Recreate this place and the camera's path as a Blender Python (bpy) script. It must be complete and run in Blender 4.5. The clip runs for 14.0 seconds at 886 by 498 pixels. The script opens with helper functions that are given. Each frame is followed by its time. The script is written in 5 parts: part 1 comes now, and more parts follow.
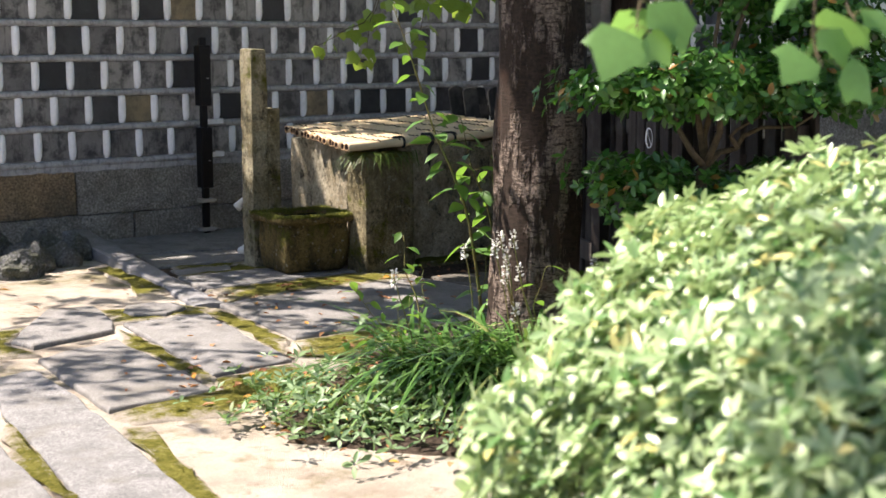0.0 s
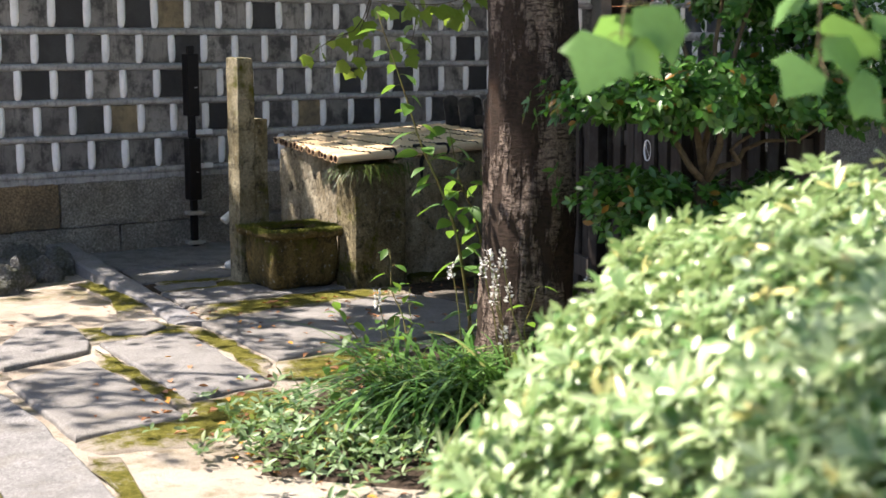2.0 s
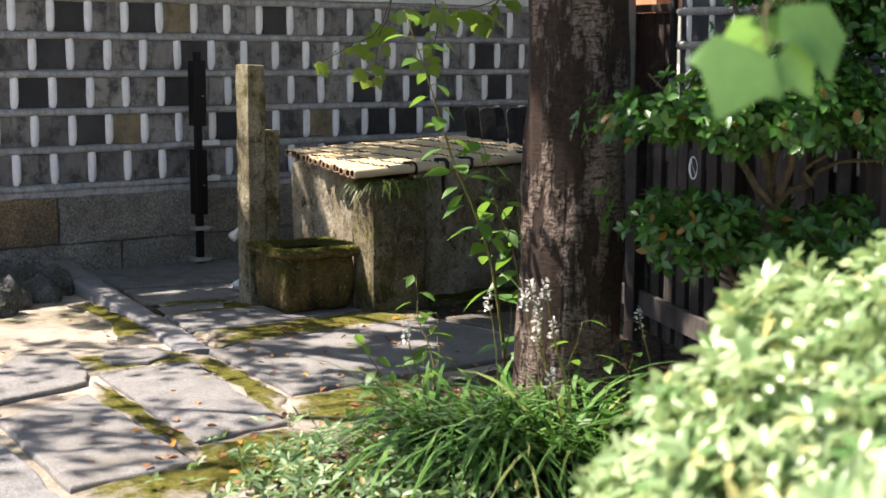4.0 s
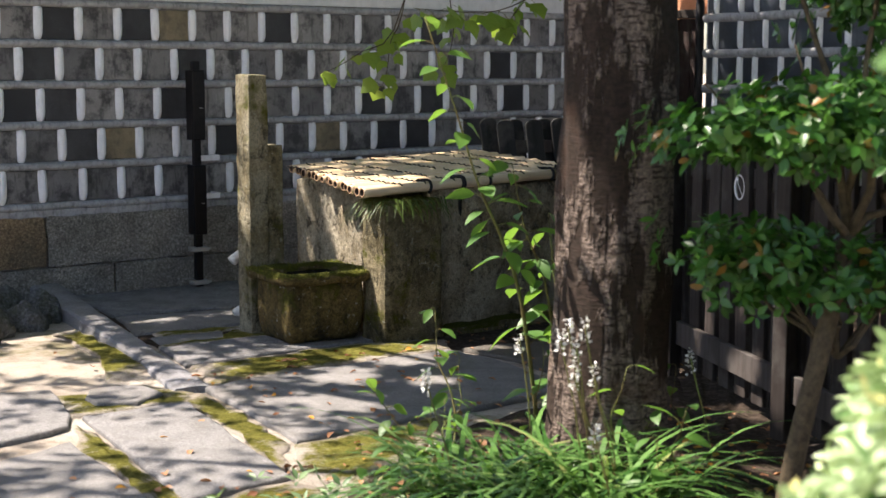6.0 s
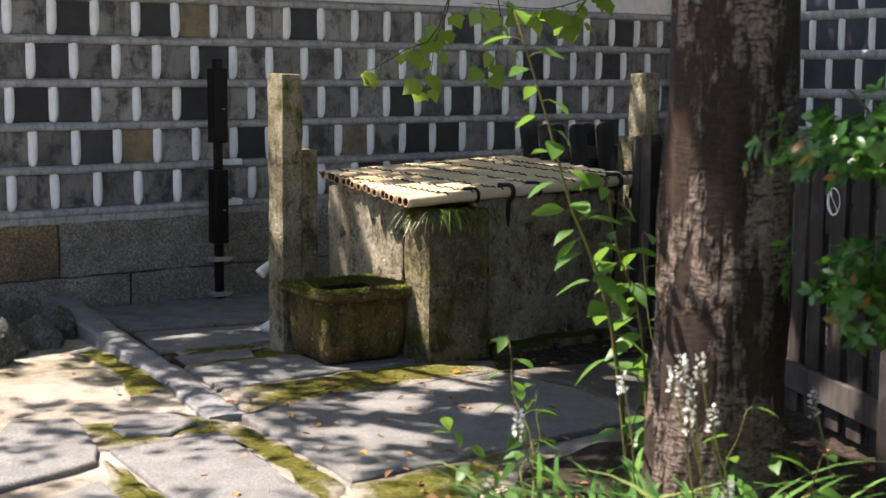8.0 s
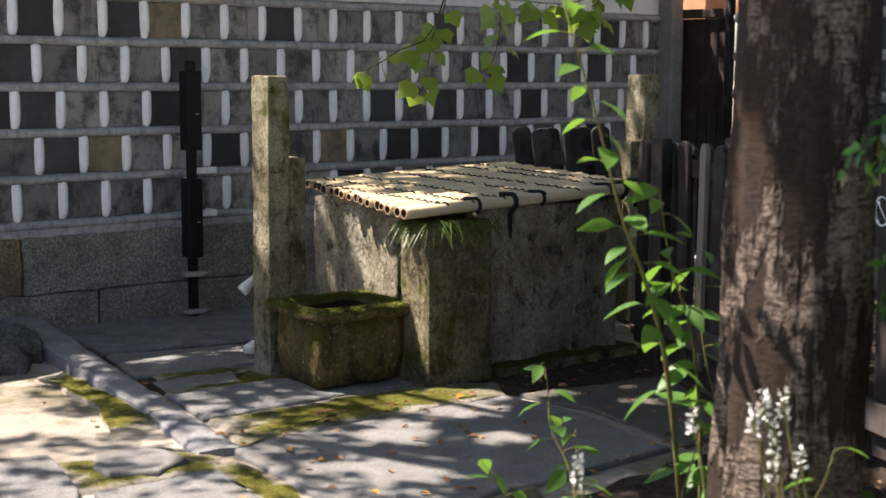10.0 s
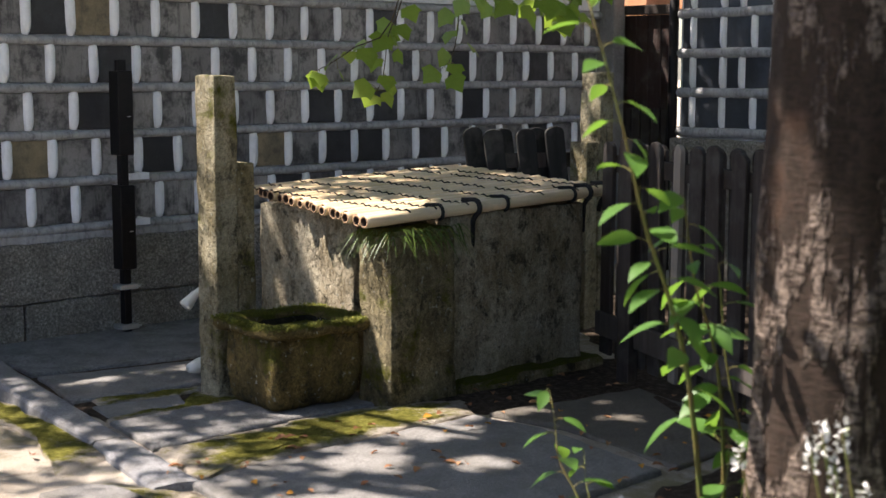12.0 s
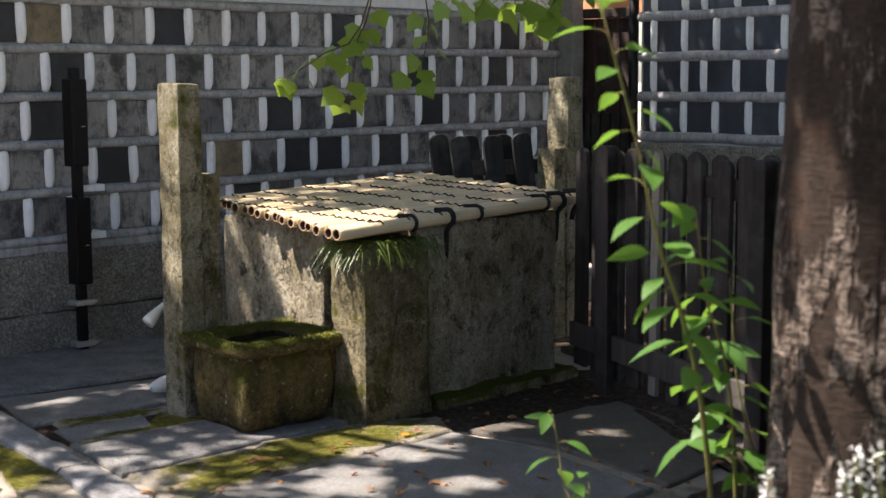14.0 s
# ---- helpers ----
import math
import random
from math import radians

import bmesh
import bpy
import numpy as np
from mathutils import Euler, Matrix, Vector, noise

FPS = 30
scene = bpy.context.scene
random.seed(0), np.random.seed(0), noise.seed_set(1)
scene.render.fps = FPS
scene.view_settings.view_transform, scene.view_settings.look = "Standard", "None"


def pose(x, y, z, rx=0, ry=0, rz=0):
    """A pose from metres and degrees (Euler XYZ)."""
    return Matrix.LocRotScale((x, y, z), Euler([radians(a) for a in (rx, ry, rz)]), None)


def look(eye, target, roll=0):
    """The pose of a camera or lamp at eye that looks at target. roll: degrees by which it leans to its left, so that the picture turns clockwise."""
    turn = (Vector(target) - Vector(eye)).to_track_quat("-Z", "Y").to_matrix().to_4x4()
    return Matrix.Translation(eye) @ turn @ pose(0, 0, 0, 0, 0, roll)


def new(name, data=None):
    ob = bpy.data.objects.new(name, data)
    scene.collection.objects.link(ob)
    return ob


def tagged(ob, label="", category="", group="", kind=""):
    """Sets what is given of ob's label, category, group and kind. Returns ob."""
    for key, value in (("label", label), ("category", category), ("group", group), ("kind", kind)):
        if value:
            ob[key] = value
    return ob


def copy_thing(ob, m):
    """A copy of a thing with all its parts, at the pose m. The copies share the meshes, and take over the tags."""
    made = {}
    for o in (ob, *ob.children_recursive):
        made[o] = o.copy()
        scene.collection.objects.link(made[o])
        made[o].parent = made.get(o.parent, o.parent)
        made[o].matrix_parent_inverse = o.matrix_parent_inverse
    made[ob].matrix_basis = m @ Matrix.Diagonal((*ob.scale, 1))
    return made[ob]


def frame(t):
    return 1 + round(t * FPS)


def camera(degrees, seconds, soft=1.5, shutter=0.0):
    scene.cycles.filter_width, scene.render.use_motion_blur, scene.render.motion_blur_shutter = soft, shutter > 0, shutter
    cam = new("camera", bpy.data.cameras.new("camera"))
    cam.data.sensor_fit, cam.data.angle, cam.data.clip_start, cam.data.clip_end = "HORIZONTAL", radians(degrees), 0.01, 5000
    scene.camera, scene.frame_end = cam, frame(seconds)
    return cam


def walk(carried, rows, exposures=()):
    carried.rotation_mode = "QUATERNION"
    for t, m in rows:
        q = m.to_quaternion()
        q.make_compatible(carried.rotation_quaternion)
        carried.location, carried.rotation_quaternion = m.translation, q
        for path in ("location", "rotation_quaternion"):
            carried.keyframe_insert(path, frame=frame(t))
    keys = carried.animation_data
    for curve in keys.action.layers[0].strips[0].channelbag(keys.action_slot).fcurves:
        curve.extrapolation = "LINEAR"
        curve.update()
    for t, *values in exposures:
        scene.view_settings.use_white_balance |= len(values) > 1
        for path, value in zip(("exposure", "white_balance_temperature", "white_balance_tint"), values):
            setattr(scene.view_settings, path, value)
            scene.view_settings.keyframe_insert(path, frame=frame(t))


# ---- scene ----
cam = camera(34.2, 14.0)
PATH = [
    (0, (-5.088, -9.661, 1.426), (-3.878, -8.095, 1.14), -0.1),
    (0.5, (-5.052, -9.627, 1.407), (-3.841, -8.06, 1.13), 0.1),
    (1, (-4.992, -9.584, 1.406), (-3.782, -8.015, 1.13), -0.0),
    (1.5, (-4.928, -9.529, 1.415), (-3.719, -7.96, 1.14), -0.0),
    (2, (-4.85, -9.475, 1.427), (-3.644, -7.903, 1.152), -0.1),
    (2.5, (-4.789, -9.388, 1.428), (-3.583, -7.816, 1.155), 0.0),
    (3, (-4.727, -9.267, 1.427), (-3.522, -7.694, 1.156), 0.1),
    (3.5, (-4.67, -9.118, 1.425), (-3.465, -7.544, 1.157), 0.1),
    (4, (-4.611, -8.962, 1.429), (-3.406, -7.388, 1.164), 0.2),
    (6.5, (-4.231, -8.296, 1.414), (-3.033, -6.714, 1.165), 0.1),
    (7, (-4.222, -8.15, 1.406), (-3.02, -6.572, 1.16), 0.4),
    (7.5, (-4.207, -7.971, 1.405), (-2.998, -6.397, 1.159), 0.7),
    (8, (-4.179, -7.822, 1.419), (-2.966, -6.251, 1.168), 0.5),
    (10.5, (-4.062, -7.178, 1.398), (-2.766, -5.673, 1.156), 0.3),
    (11, (-4.061, -7.071, 1.399), (-2.738, -5.591, 1.156), 0.2),
    (11.5, (-4.042, -6.949, 1.399), (-2.692, -5.494, 1.154), 0.1),
    (12, (-3.998, -6.824, 1.394), (-2.627, -5.389, 1.15), 0.1),
    (12.5, (-3.979, -6.743, 1.41), (-2.589, -5.326, 1.164), -0.1),
    (13, (-3.961, -6.654, 1.406), (-2.552, -5.256, 1.164), -0.1),
    (13.5, (-3.968, -6.612, 1.404), (-2.544, -5.228, 1.166), -0.1),
    (14, (-3.972, -6.585, 1.405), (-2.54, -5.21, 1.166), -0.3),
]
walk(cam, [(t, look(eye, target, roll)) for t, eye, target, roll in PATH], exposures=((0.0, 1.76, 6750, 17), (14.0, 1.72, 6680, 17)))

cam.data.dof.use_dof = True
cam.data.dof.focus_distance = 7.2
cam.data.dof.aperture_fstop = 3.8

# ---------------------------------------------------------------- light
SUN_DIR = Vector((-0.66, 0.75, 1.60)).normalized()
world = bpy.data.worlds.new("world")
scene.world = world
world.use_nodes = True
wn = world.node_tree.nodes
sky = wn.new("ShaderNodeTexSky")
sky.sky_type = "NISHITA"
sky.sun_disc = False
sky.sun_elevation = math.asin(SUN_DIR.z)
sky.sun_rotation = math.atan2(SUN_DIR.x, SUN_DIR.y)
wn["Background"].inputs["Strength"].default_value = 0.076
world.node_tree.links.new(sky.outputs[0], wn["Background"].inputs["Color"])
sun_data = bpy.data.lights.new("sun", "SUN")
sun_data.energy, sun_data.angle, sun_data.color = 4.6, radians(0.6), (1.0, 0.95, 0.86)
sun = new("sun", sun_data)
sun.matrix_world = look(SUN_DIR * 30, (0, 0, 0))

# ---------------------------------------------------------------- materials


class Mat:
    """A node material with short-hand for noise, ramps and bump."""

    def __init__(self, name, rough=0.8, spec=0.3, metal=0.0):
        self.m = bpy.data.materials.new(name)
        self.m.use_nodes = True
        self.t = self.m.node_tree
        self.b = self.t.nodes["Principled BSDF"]
        self.b.inputs["Roughness"].default_value = rough
        self.b.inputs["Specular IOR Level"].default_value = spec
        self.b.inputs["Metallic"].default_value = metal

    def add(self, kind, **props):
        n = self.t.nodes.new(kind)
        for k, v in props.items():
            n.inputs[k].default_value = v
        return n

    def link(self, a, b):
        self.t.links.new(a, b)

    def coords(self, stretch=(1, 1, 1), local=False):
        tc = self.add("ShaderNodeTexCoord")
        mp = self.add("ShaderNodeMapping")
        mp.inputs["Scale"].default_value = stretch
        self.link(tc.outputs["Object"] if local else self.add("ShaderNodeNewGeometry").outputs["Position"], mp.inputs[0])
        return mp.outputs[0]

    def noise(self, scale, detail=4.0, rough=0.6, stretch=(1, 1, 1), local=False):
        n = self.add("ShaderNodeTexNoise", Scale=scale, Detail=detail, Roughness=rough)
        self.link(self.coords(stretch, local), n.inputs["Vector"])
        return n.outputs["Fac"]

    def ramp(self, fac, *stops):
        r = self.add("ShaderNodeValToRGB")
        e = r.color_ramp.elements
        while len(e) < len(stops):
            e.new(0.5)
        for el, (p, c) in zip(e, stops):
            el.position, el.color = p, (*c, 1) if isinstance(c, tuple) else (c, c, c, 1)
        self.link(fac, r.inputs[0])
        return r.outputs[0]

    def mix(self, fac, a, b, blend="MIX"):
        n = self.t.nodes.new("ShaderNodeMix")
        n.data_type, n.blend_type = "RGBA", blend
        for sock, v in ((n.inputs[0], fac), (n.inputs[6], a), (n.inputs[7], b)):
            if isinstance(v, (int, float)):
                sock.default_value = v
            elif isinstance(v, tuple):
                sock.default_value = (*v, 1)
            else:
                self.link(v, sock)
        return n.outputs[2]

    def math(self, op, a, b=0.0):
        n = self.t.nodes.new("ShaderNodeMath")
        n.operation = op
        for sock, v in zip(n.inputs, (a, b)):
            if isinstance(v, (int, float)):
                sock.default_value = v
            else:
                self.link(v, sock)
        return n.outputs[0]

    def random(self, island=False):
        if island:
            return self.add("ShaderNodeNewGeometry").outputs["Random Per Island"]
        return self.add("ShaderNodeObjectInfo").outputs["Random"]

    def up(self):
        s = self.add("ShaderNodeSeparateXYZ")
        self.link(self.add("ShaderNodeNewGeometry").outputs["Normal"], s.inputs[0])
        return s.outputs["Z"]

    def color(self, c):
        if isinstance(c, tuple):
            self.b.inputs["Base Color"].default_value = (*c, 1)
        else:
            self.link(c, self.b.inputs["Base Color"])
        return self

    def bump(self, h, strength=0.5, distance=0.01):
        n = self.add("ShaderNodeBump", Strength=strength, Distance=distance)
        self.link(h, n.inputs["Height"])
        self.link(n.outputs[0], self.b.inputs["Normal"])
        return self


def granite(name, lo, mid, hi, grain=260.0, bump=0.35, moss=0.0, coarse=7.0, rough=0.85):
    a = Mat(name, rough=rough, spec=0.25)
    fine = a.noise(grain, 3, 0.7)
    big = a.noise(coarse, 5, 0.65)
    c = a.ramp(fine, (0.28, lo), (0.5, mid), (0.72, hi))
    c = a.mix(0.75, c, a.ramp(big, (0.3, 0.5), (0.55, 0.95), (0.75, 1.15)), "MULTIPLY")
    c = a.mix(0.7, c, a.ramp(a.noise(70, 5, 0.75), (0.32, 0.45), (0.5, 1.0), (0.68, 1.45)), "MULTIPLY")
    c = a.mix(a.ramp(a.noise(2.6, 6, 0.75), (0.52, 0.0), (0.66, 0.5)), c, (0.13, 0.115, 0.085))
    if bump > 0.85:
        c = a.mix(0.85, c, a.ramp(a.noise(58, 4, 0.75), (0.34, 0.35), (0.5, 1.0), (0.66, 1.7)), "MULTIPLY")
    tint = a.math("MULTIPLY", a.random(), 0.35)
    c = a.mix(tint, c, (0.24, 0.22, 0.19))
    if moss:
        m = a.noise(9, 6, 0.7)
        m = a.math("MULTIPLY", a.ramp(m, (0.42, 0.0), (0.62, 1.0)), moss)
        c = a.mix(m, c, a.ramp(a.noise(120, 3), (0.3, (0.035, 0.045, 0.008)), (0.7, (0.11, 0.11, 0.02))))
    h = a.mix(0.65, fine, a.noise(38, 6, 0.75))
    return a.color(c).bump(h, min(1.0, bump), 0.022 if bump < 0.85 else 0.055).m


M_PAVE = granite("paving_granite", (0.125, 0.123, 0.123), (0.23, 0.224, 0.218), (0.38, 0.368, 0.355), grain=190, bump=0.8)
M_BLOCK = granite("rough_granite_block", (0.14, 0.128, 0.108), (0.40, 0.368, 0.32), (0.70, 0.65, 0.575), grain=110, bump=0.9)
M_BLOCK_RUST = granite("rusty_granite_block", (0.19, 0.12, 0.055), (0.36, 0.25, 0.14), (0.50, 0.37, 0.22), grain=110, bump=0.9)
# Granite darkened by earth stains and by the tree's shade, both in its colour.
M_PAVE_DARK = granite("shaded_earthy_paving", (0.052, 0.045, 0.036), (0.105, 0.093, 0.075), (0.21, 0.187, 0.155), grain=190, bump=0.8)
M_CURB = granite("kerb_granite", (0.15, 0.15, 0.16), (0.24, 0.24, 0.25), (0.36, 0.36, 0.36), bump=0.5)
M_ROCK = granite("dark_rock", (0.08, 0.084, 0.084), (0.165, 0.17, 0.172), (0.28, 0.285, 0.285), grain=60, bump=1.0, moss=0.5, coarse=12)


def mossy_stone(name, stone_lo, stone_hi, moss_amount, up_moss, stain=(0.07, 0.055, 0.03)):
    a = Mat(name, rough=0.95, spec=0.15)
    fine = a.noise(190, 4, 0.75)
    c = a.ramp(fine, (0.3, stone_lo), (0.7, stone_hi))
    c = a.mix(a.ramp(a.noise(5, 6, 0.7, (1, 1, 0.5)), (0.4, 0.0), (0.62, 0.85)), c, stain)
    c = a.mix(0.75, c, a.ramp(a.noise(48, 6, 0.8), (0.3, 0.35), (0.5, 0.95), (0.7, 1.5)), "MULTIPLY")
    c = a.mix(a.ramp(a.noise(10, 6, 0.8, (1, 1, 0.8)), (0.52, 0.0), (0.63, 0.85)), c, (0.030, 0.028, 0.018))
    c = a.mix(a.ramp(a.noise(34, 6, 0.8), (0.59, 0.0), (0.66, 0.8)), c, (0.022, 0.021, 0.016))
    lichen = a.ramp(a.noise(38, 4, 0.6), (0.62, 0.0), (0.7, 0.6))
    c = a.mix(lichen, c, (0.42, 0.42, 0.36))
    mossc = a.ramp(a.noise(140, 4, 0.8), (0.25, (0.03, 0.036, 0.005)), (0.55, (0.10, 0.105, 0.012)), (0.8, (0.21, 0.20, 0.03)))
    m = a.math("ADD", a.math("MULTIPLY", a.noise(6, 6, 0.7), 1.0), a.math("MULTIPLY", a.up(), up_moss))
    m = a.ramp(m, (0.62 - moss_amount, 0.0), (0.74 - moss_amount, 1.0))
    c = a.mix(m, c, mossc)
    pits = a.ramp(a.noise(55, 3, 0.6), (0.36, 0.0), (0.46, 1.0))
    h = a.mix(m, a.mix(0.4, a.mix(0.5, fine, a.noise(30, 6, 0.7)), pits), a.noise(170, 4, 0.8))
    return a.color(c).bump(h, 1.0, 0.026).m


M_BASIN = mossy_stone("mossy_basin_stone", (0.075, 0.056, 0.021), (0.29, 0.21, 0.080), 0.08, 0.32, (0.060, 0.045, 0.018))
# Darker basin stone: the shade inside the hollow is put into its colour.
M_HOLLOW = mossy_stone("shaded_hollow_stone", (0.018, 0.016, 0.010), (0.06, 0.05, 0.03), -0.15, 0.0, (0.02, 0.018, 0.01))
M_POST = mossy_stone("lichened_post_stone", (0.19, 0.17, 0.11), (0.52, 0.465, 0.33), 0.06, 0.05, (0.15, 0.12, 0.055))
M_WELL = mossy_stone("weathered_well_stone", (0.28, 0.245, 0.175), (0.66, 0.58, 0.43), -0.04, 0.10, (0.20, 0.155, 0.085))
M_PILLAR = mossy_stone("mossy_pillar_stone", (0.115, 0.098, 0.055), (0.42, 0.35, 0.21), 0.075, 0.25, (0.075, 0.058, 0.026))


def tile_mat(name, lo, hi, rough=0.55, grime=1.0):
    a = Mat(name, rough=rough, spec=0.35)
    base = a.mix(a.random(), lo, hi)
    cloud = a.noise(4.5, 5, 0.65, (1, 1, 0.8))
    c = a.mix(0.8, base, a.ramp(cloud, (0.3, 0.55), (0.5, 0.95), (0.72, 1.35)), "MULTIPLY")
    c = a.mix(0.4, c, a.ramp(a.noise(110, 4, 0.8), (0.3, 0.65), (0.7, 1.3)), "MULTIPLY")
    soot = a.ramp(a.noise(6.5, 5, 0.72, (1, 1, 0.9)), (0.47, 0.0), (0.62, 0.85 * grime))
    c = a.mix(soot, c, (0.028, 0.027, 0.028))
    drip = a.ramp(a.noise(30, 4, 0.65, (1, 1, 0.16)), (0.55, 0.0), (0.68, 0.6 * grime))
    c = a.mix(drip, c, (0.032, 0.031, 0.031))
    pale = a.ramp(a.noise(17, 6, 0.8, (1, 1, 1.4)), (0.63, 0.0), (0.74, 0.35 * grime))
    c = a.mix(pale, c, (0.30, 0.29, 0.275))
    return a.color(c).bump(a.noise(90, 4, 0.7), 0.35, 0.006).m


M_TILE = tile_mat("grey_wall_tile", (0.150, 0.143, 0.142), (0.325, 0.306, 0.290))
M_TILE_DARK = tile_mat("dark_wall_tile", (0.026, 0.026, 0.029), (0.066, 0.065, 0.067), 0.5, 0.9)
M_TILE_OCHRE = tile_mat("ochre_wall_tile", (0.21, 0.165, 0.095), (0.25, 0.20, 0.13), 0.55, 0.6)
M_TILE_BLUE = tile_mat("blue_black_wall_tile", (0.03, 0.036, 0.046), (0.075, 0.083, 0.097), 0.4, 0.5)


def plaster(name, lo, hi, dirt, amount):
    a = Mat(name, rough=0.85, spec=0.2)
    c = a.ramp(a.noise(14, 6, 0.7), (0.3, lo), (0.65, hi))
    c = a.mix(a.ramp(a.noise(40, 5, 0.7, (1, 1, 0.3)), (0.5, 0.0), (0.72, amount)), c, dirt)
    return a.color(c).bump(a.noise(70, 4), 0.2, 0.006).m


M_BAR = plaster("white_plaster_bar", (0.80, 0.80, 0.82), (0.90, 0.90, 0.915), (0.45, 0.44, 0.45), 0.35)
M_RIDGE = plaster("weathered_plaster_ridge", (0.25, 0.245, 0.245), (0.46, 0.45, 0.45), (0.10, 0.10, 0.105), 0.75)
M_WHITE = plaster("white_plaster_wall", (0.66, 0.67, 0.68), (0.80, 0.80, 0.80), (0.45, 0.45, 0.43), 0.3)
M_TERRA = plaster("terracotta_plaster", (0.50, 0.23, 0.12), (0.62, 0.30, 0.17), (0.35, 0.16, 0.10), 0.2)


def wood_mat(name, lo, hi, rough=0.75):
    a = Mat(name, rough=rough, spec=0.25)
    g = a.noise(22, 6, 0.65, (1, 1, 0.07), True)
    c = a.ramp(g, (0.3, lo), (0.68, hi))
    c = a.mix(a.math("MULTIPLY", a.random(), 0.6), c, lo)
    c = a.mix(a.ramp(a.noise(6, 4), (0.5, 0.0), (0.7, 0.5)), c, (0.10, 0.095, 0.085))
    return a.color(c).bump(g, 0.5, 0.006).m


M_WOOD = wood_mat("dark_weathered_wood", (0.016, 0.012, 0.010), (0.060, 0.047, 0.040))
M_RAIL = wood_mat("greyed_wood", (0.034, 0.028, 0.024), (0.095, 0.079, 0.069))
M_WOOD_PALE = wood_mat("pale_new_wood", (0.20, 0.17, 0.14), (0.36, 0.31, 0.26))
M_DOOR = wood_mat("brown_stained_wood", (0.020, 0.010, 0.009), (0.060, 0.034, 0.028))
M_CHAR = wood_mat("charred_black_wood", (0.008, 0.008, 0.008), (0.028, 0.027, 0.026))

a = Mat("dry_bamboo", rough=0.42, spec=0.4)
c = a.mix(a.random(), (0.59, 0.43, 0.245), (0.74, 0.58, 0.37))
c = a.mix(a.ramp(a.noise(30, 5, 0.7, (0.12, 1, 1)), (0.45, 0.0), (0.7, 0.5)), c, (0.40, 0.30, 0.19))
c = a.mix(a.ramp(a.noise(8, 5, 0.7), (0.55, 0.0), (0.72, 0.35)), c, (0.36, 0.30, 0.22))
M_BAMBOO = a.color(c).bump(a.noise(60, 4, 0.6, (0.1, 1, 1)), 0.2, 0.003).m
M_BAMBOO_HOLE = Mat("bamboo_bore", rough=0.9).color((0.035, 0.02, 0.012)).m
M_BAMBOO_CUT = Mat("bamboo_cut_end", rough=0.8).color((0.30, 0.19, 0.11)).m
a = Mat("black_palm_rope", rough=0.9, spec=0.1)
M_ROPE = a.color(a.ramp(a.noise(200, 3), (0.3, 0.008), (0.7, 0.04))).bump(a.noise(300, 3), 0.8, 0.004).m
a = Mat("black_painted_steel", rough=0.45, spec=0.2)
M_STEEL = a.color(a.ramp(a.noise(30, 4), (0.3, (0.004, 0.0035, 0.004)), (0.7, (0.010, 0.008, 0.008)))).m
M_ZINC = Mat("galvanised_clamp", rough=0.4, spec=0.5, metal=0.8).color((0.55, 0.56, 0.57)).m
M_PLASTIC = Mat("off_white_plastic", rough=0.4).color((0.72, 0.70, 0.64)).m
M_BLUE = Mat("blue_plastic", rough=0.4).color((0.03, 0.12, 0.32)).m
M_SIGNWHITE = Mat("white_paint", rough=0.5).color((0.78, 0.78, 0.77)).m
M_SIGNDARK = Mat("dark_sign_board", rough=0.6).color((0.02, 0.018, 0.016)).m

# sandy garden soil with damp and mossy stains
a = Mat("sandy_soil", rough=0.95, spec=0.1)
c = a.ramp(a.noise(2.2, 7, 0.65), (0.3, (0.32, 0.265, 0.205)), (0.5, (0.50, 0.435, 0.355)), (0.7, (0.62, 0.56, 0.475)))
c = a.mix(0.7, c, a.ramp(a.noise(150, 5, 0.85), (0.3, 0.45), (0.5, 1.0), (0.7, 1.3)), "MULTIPLY")
c = a.mix(a.ramp(a.noise(1.7, 6, 0.7, (1.1, 1, 1)), (0.52, 0.0), (0.62, 0.65)), c, (0.17, 0.15, 0.05))
c = a.mix(a.ramp(a.noise(6, 6, 0.8), (0.56, 0.0), (0.66, 0.6)), c, (0.20, 0.14, 0.09))
M_SAND = a.color(c).bump(a.mix(0.5, a.noise(40, 6, 0.75), a.noise(220, 3)), 1.0, 0.03).m
a = Mat("moss_cushion", rough=1.0, spec=0.05)
green = a.ramp(a.noise(34, 6, 0.8), (0.28, (0.055, 0.058, 0.010)), (0.5, (0.18, 0.17, 0.035)), (0.72, (0.36, 0.33, 0.09)))
bare = a.ramp(a.noise(2.2, 7, 0.65), (0.3, (0.32, 0.265, 0.205)), (0.5, (0.50, 0.435, 0.355)), (0.7, (0.62, 0.56, 0.475)))
bare = a.mix(0.7, bare, a.ramp(a.noise(150, 5, 0.85), (0.3, 0.45), (0.5, 1.0), (0.7, 1.3)), "MULTIPLY")
rim = a.add("ShaderNodeAttribute")
rim.attribute_name = "cushion"
cover_ = a.math("ADD", a.noise(9, 6, 0.8), a.math("MULTIPLY", rim.outputs["Fac"], 0.30))
c = a.mix(a.ramp(cover_, (0.54, 0.0), (0.72, 1.0)), bare, green)
M_MOSS = a.color(c).bump(a.noise(150, 5, 0.85), 1.0, 0.022).m
a = Mat("leaf_mould", rough=0.95, spec=0.1)
c = a.ramp(a.noise(34, 6, 0.75), (0.3, (0.028, 0.020, 0.014)), (0.5, (0.075, 0.055, 0.040)), (0.7, (0.17, 0.13, 0.10)))
M_MOULD = a.color(c).bump(a.noise(80, 6, 0.8), 1.0, 0.025).m

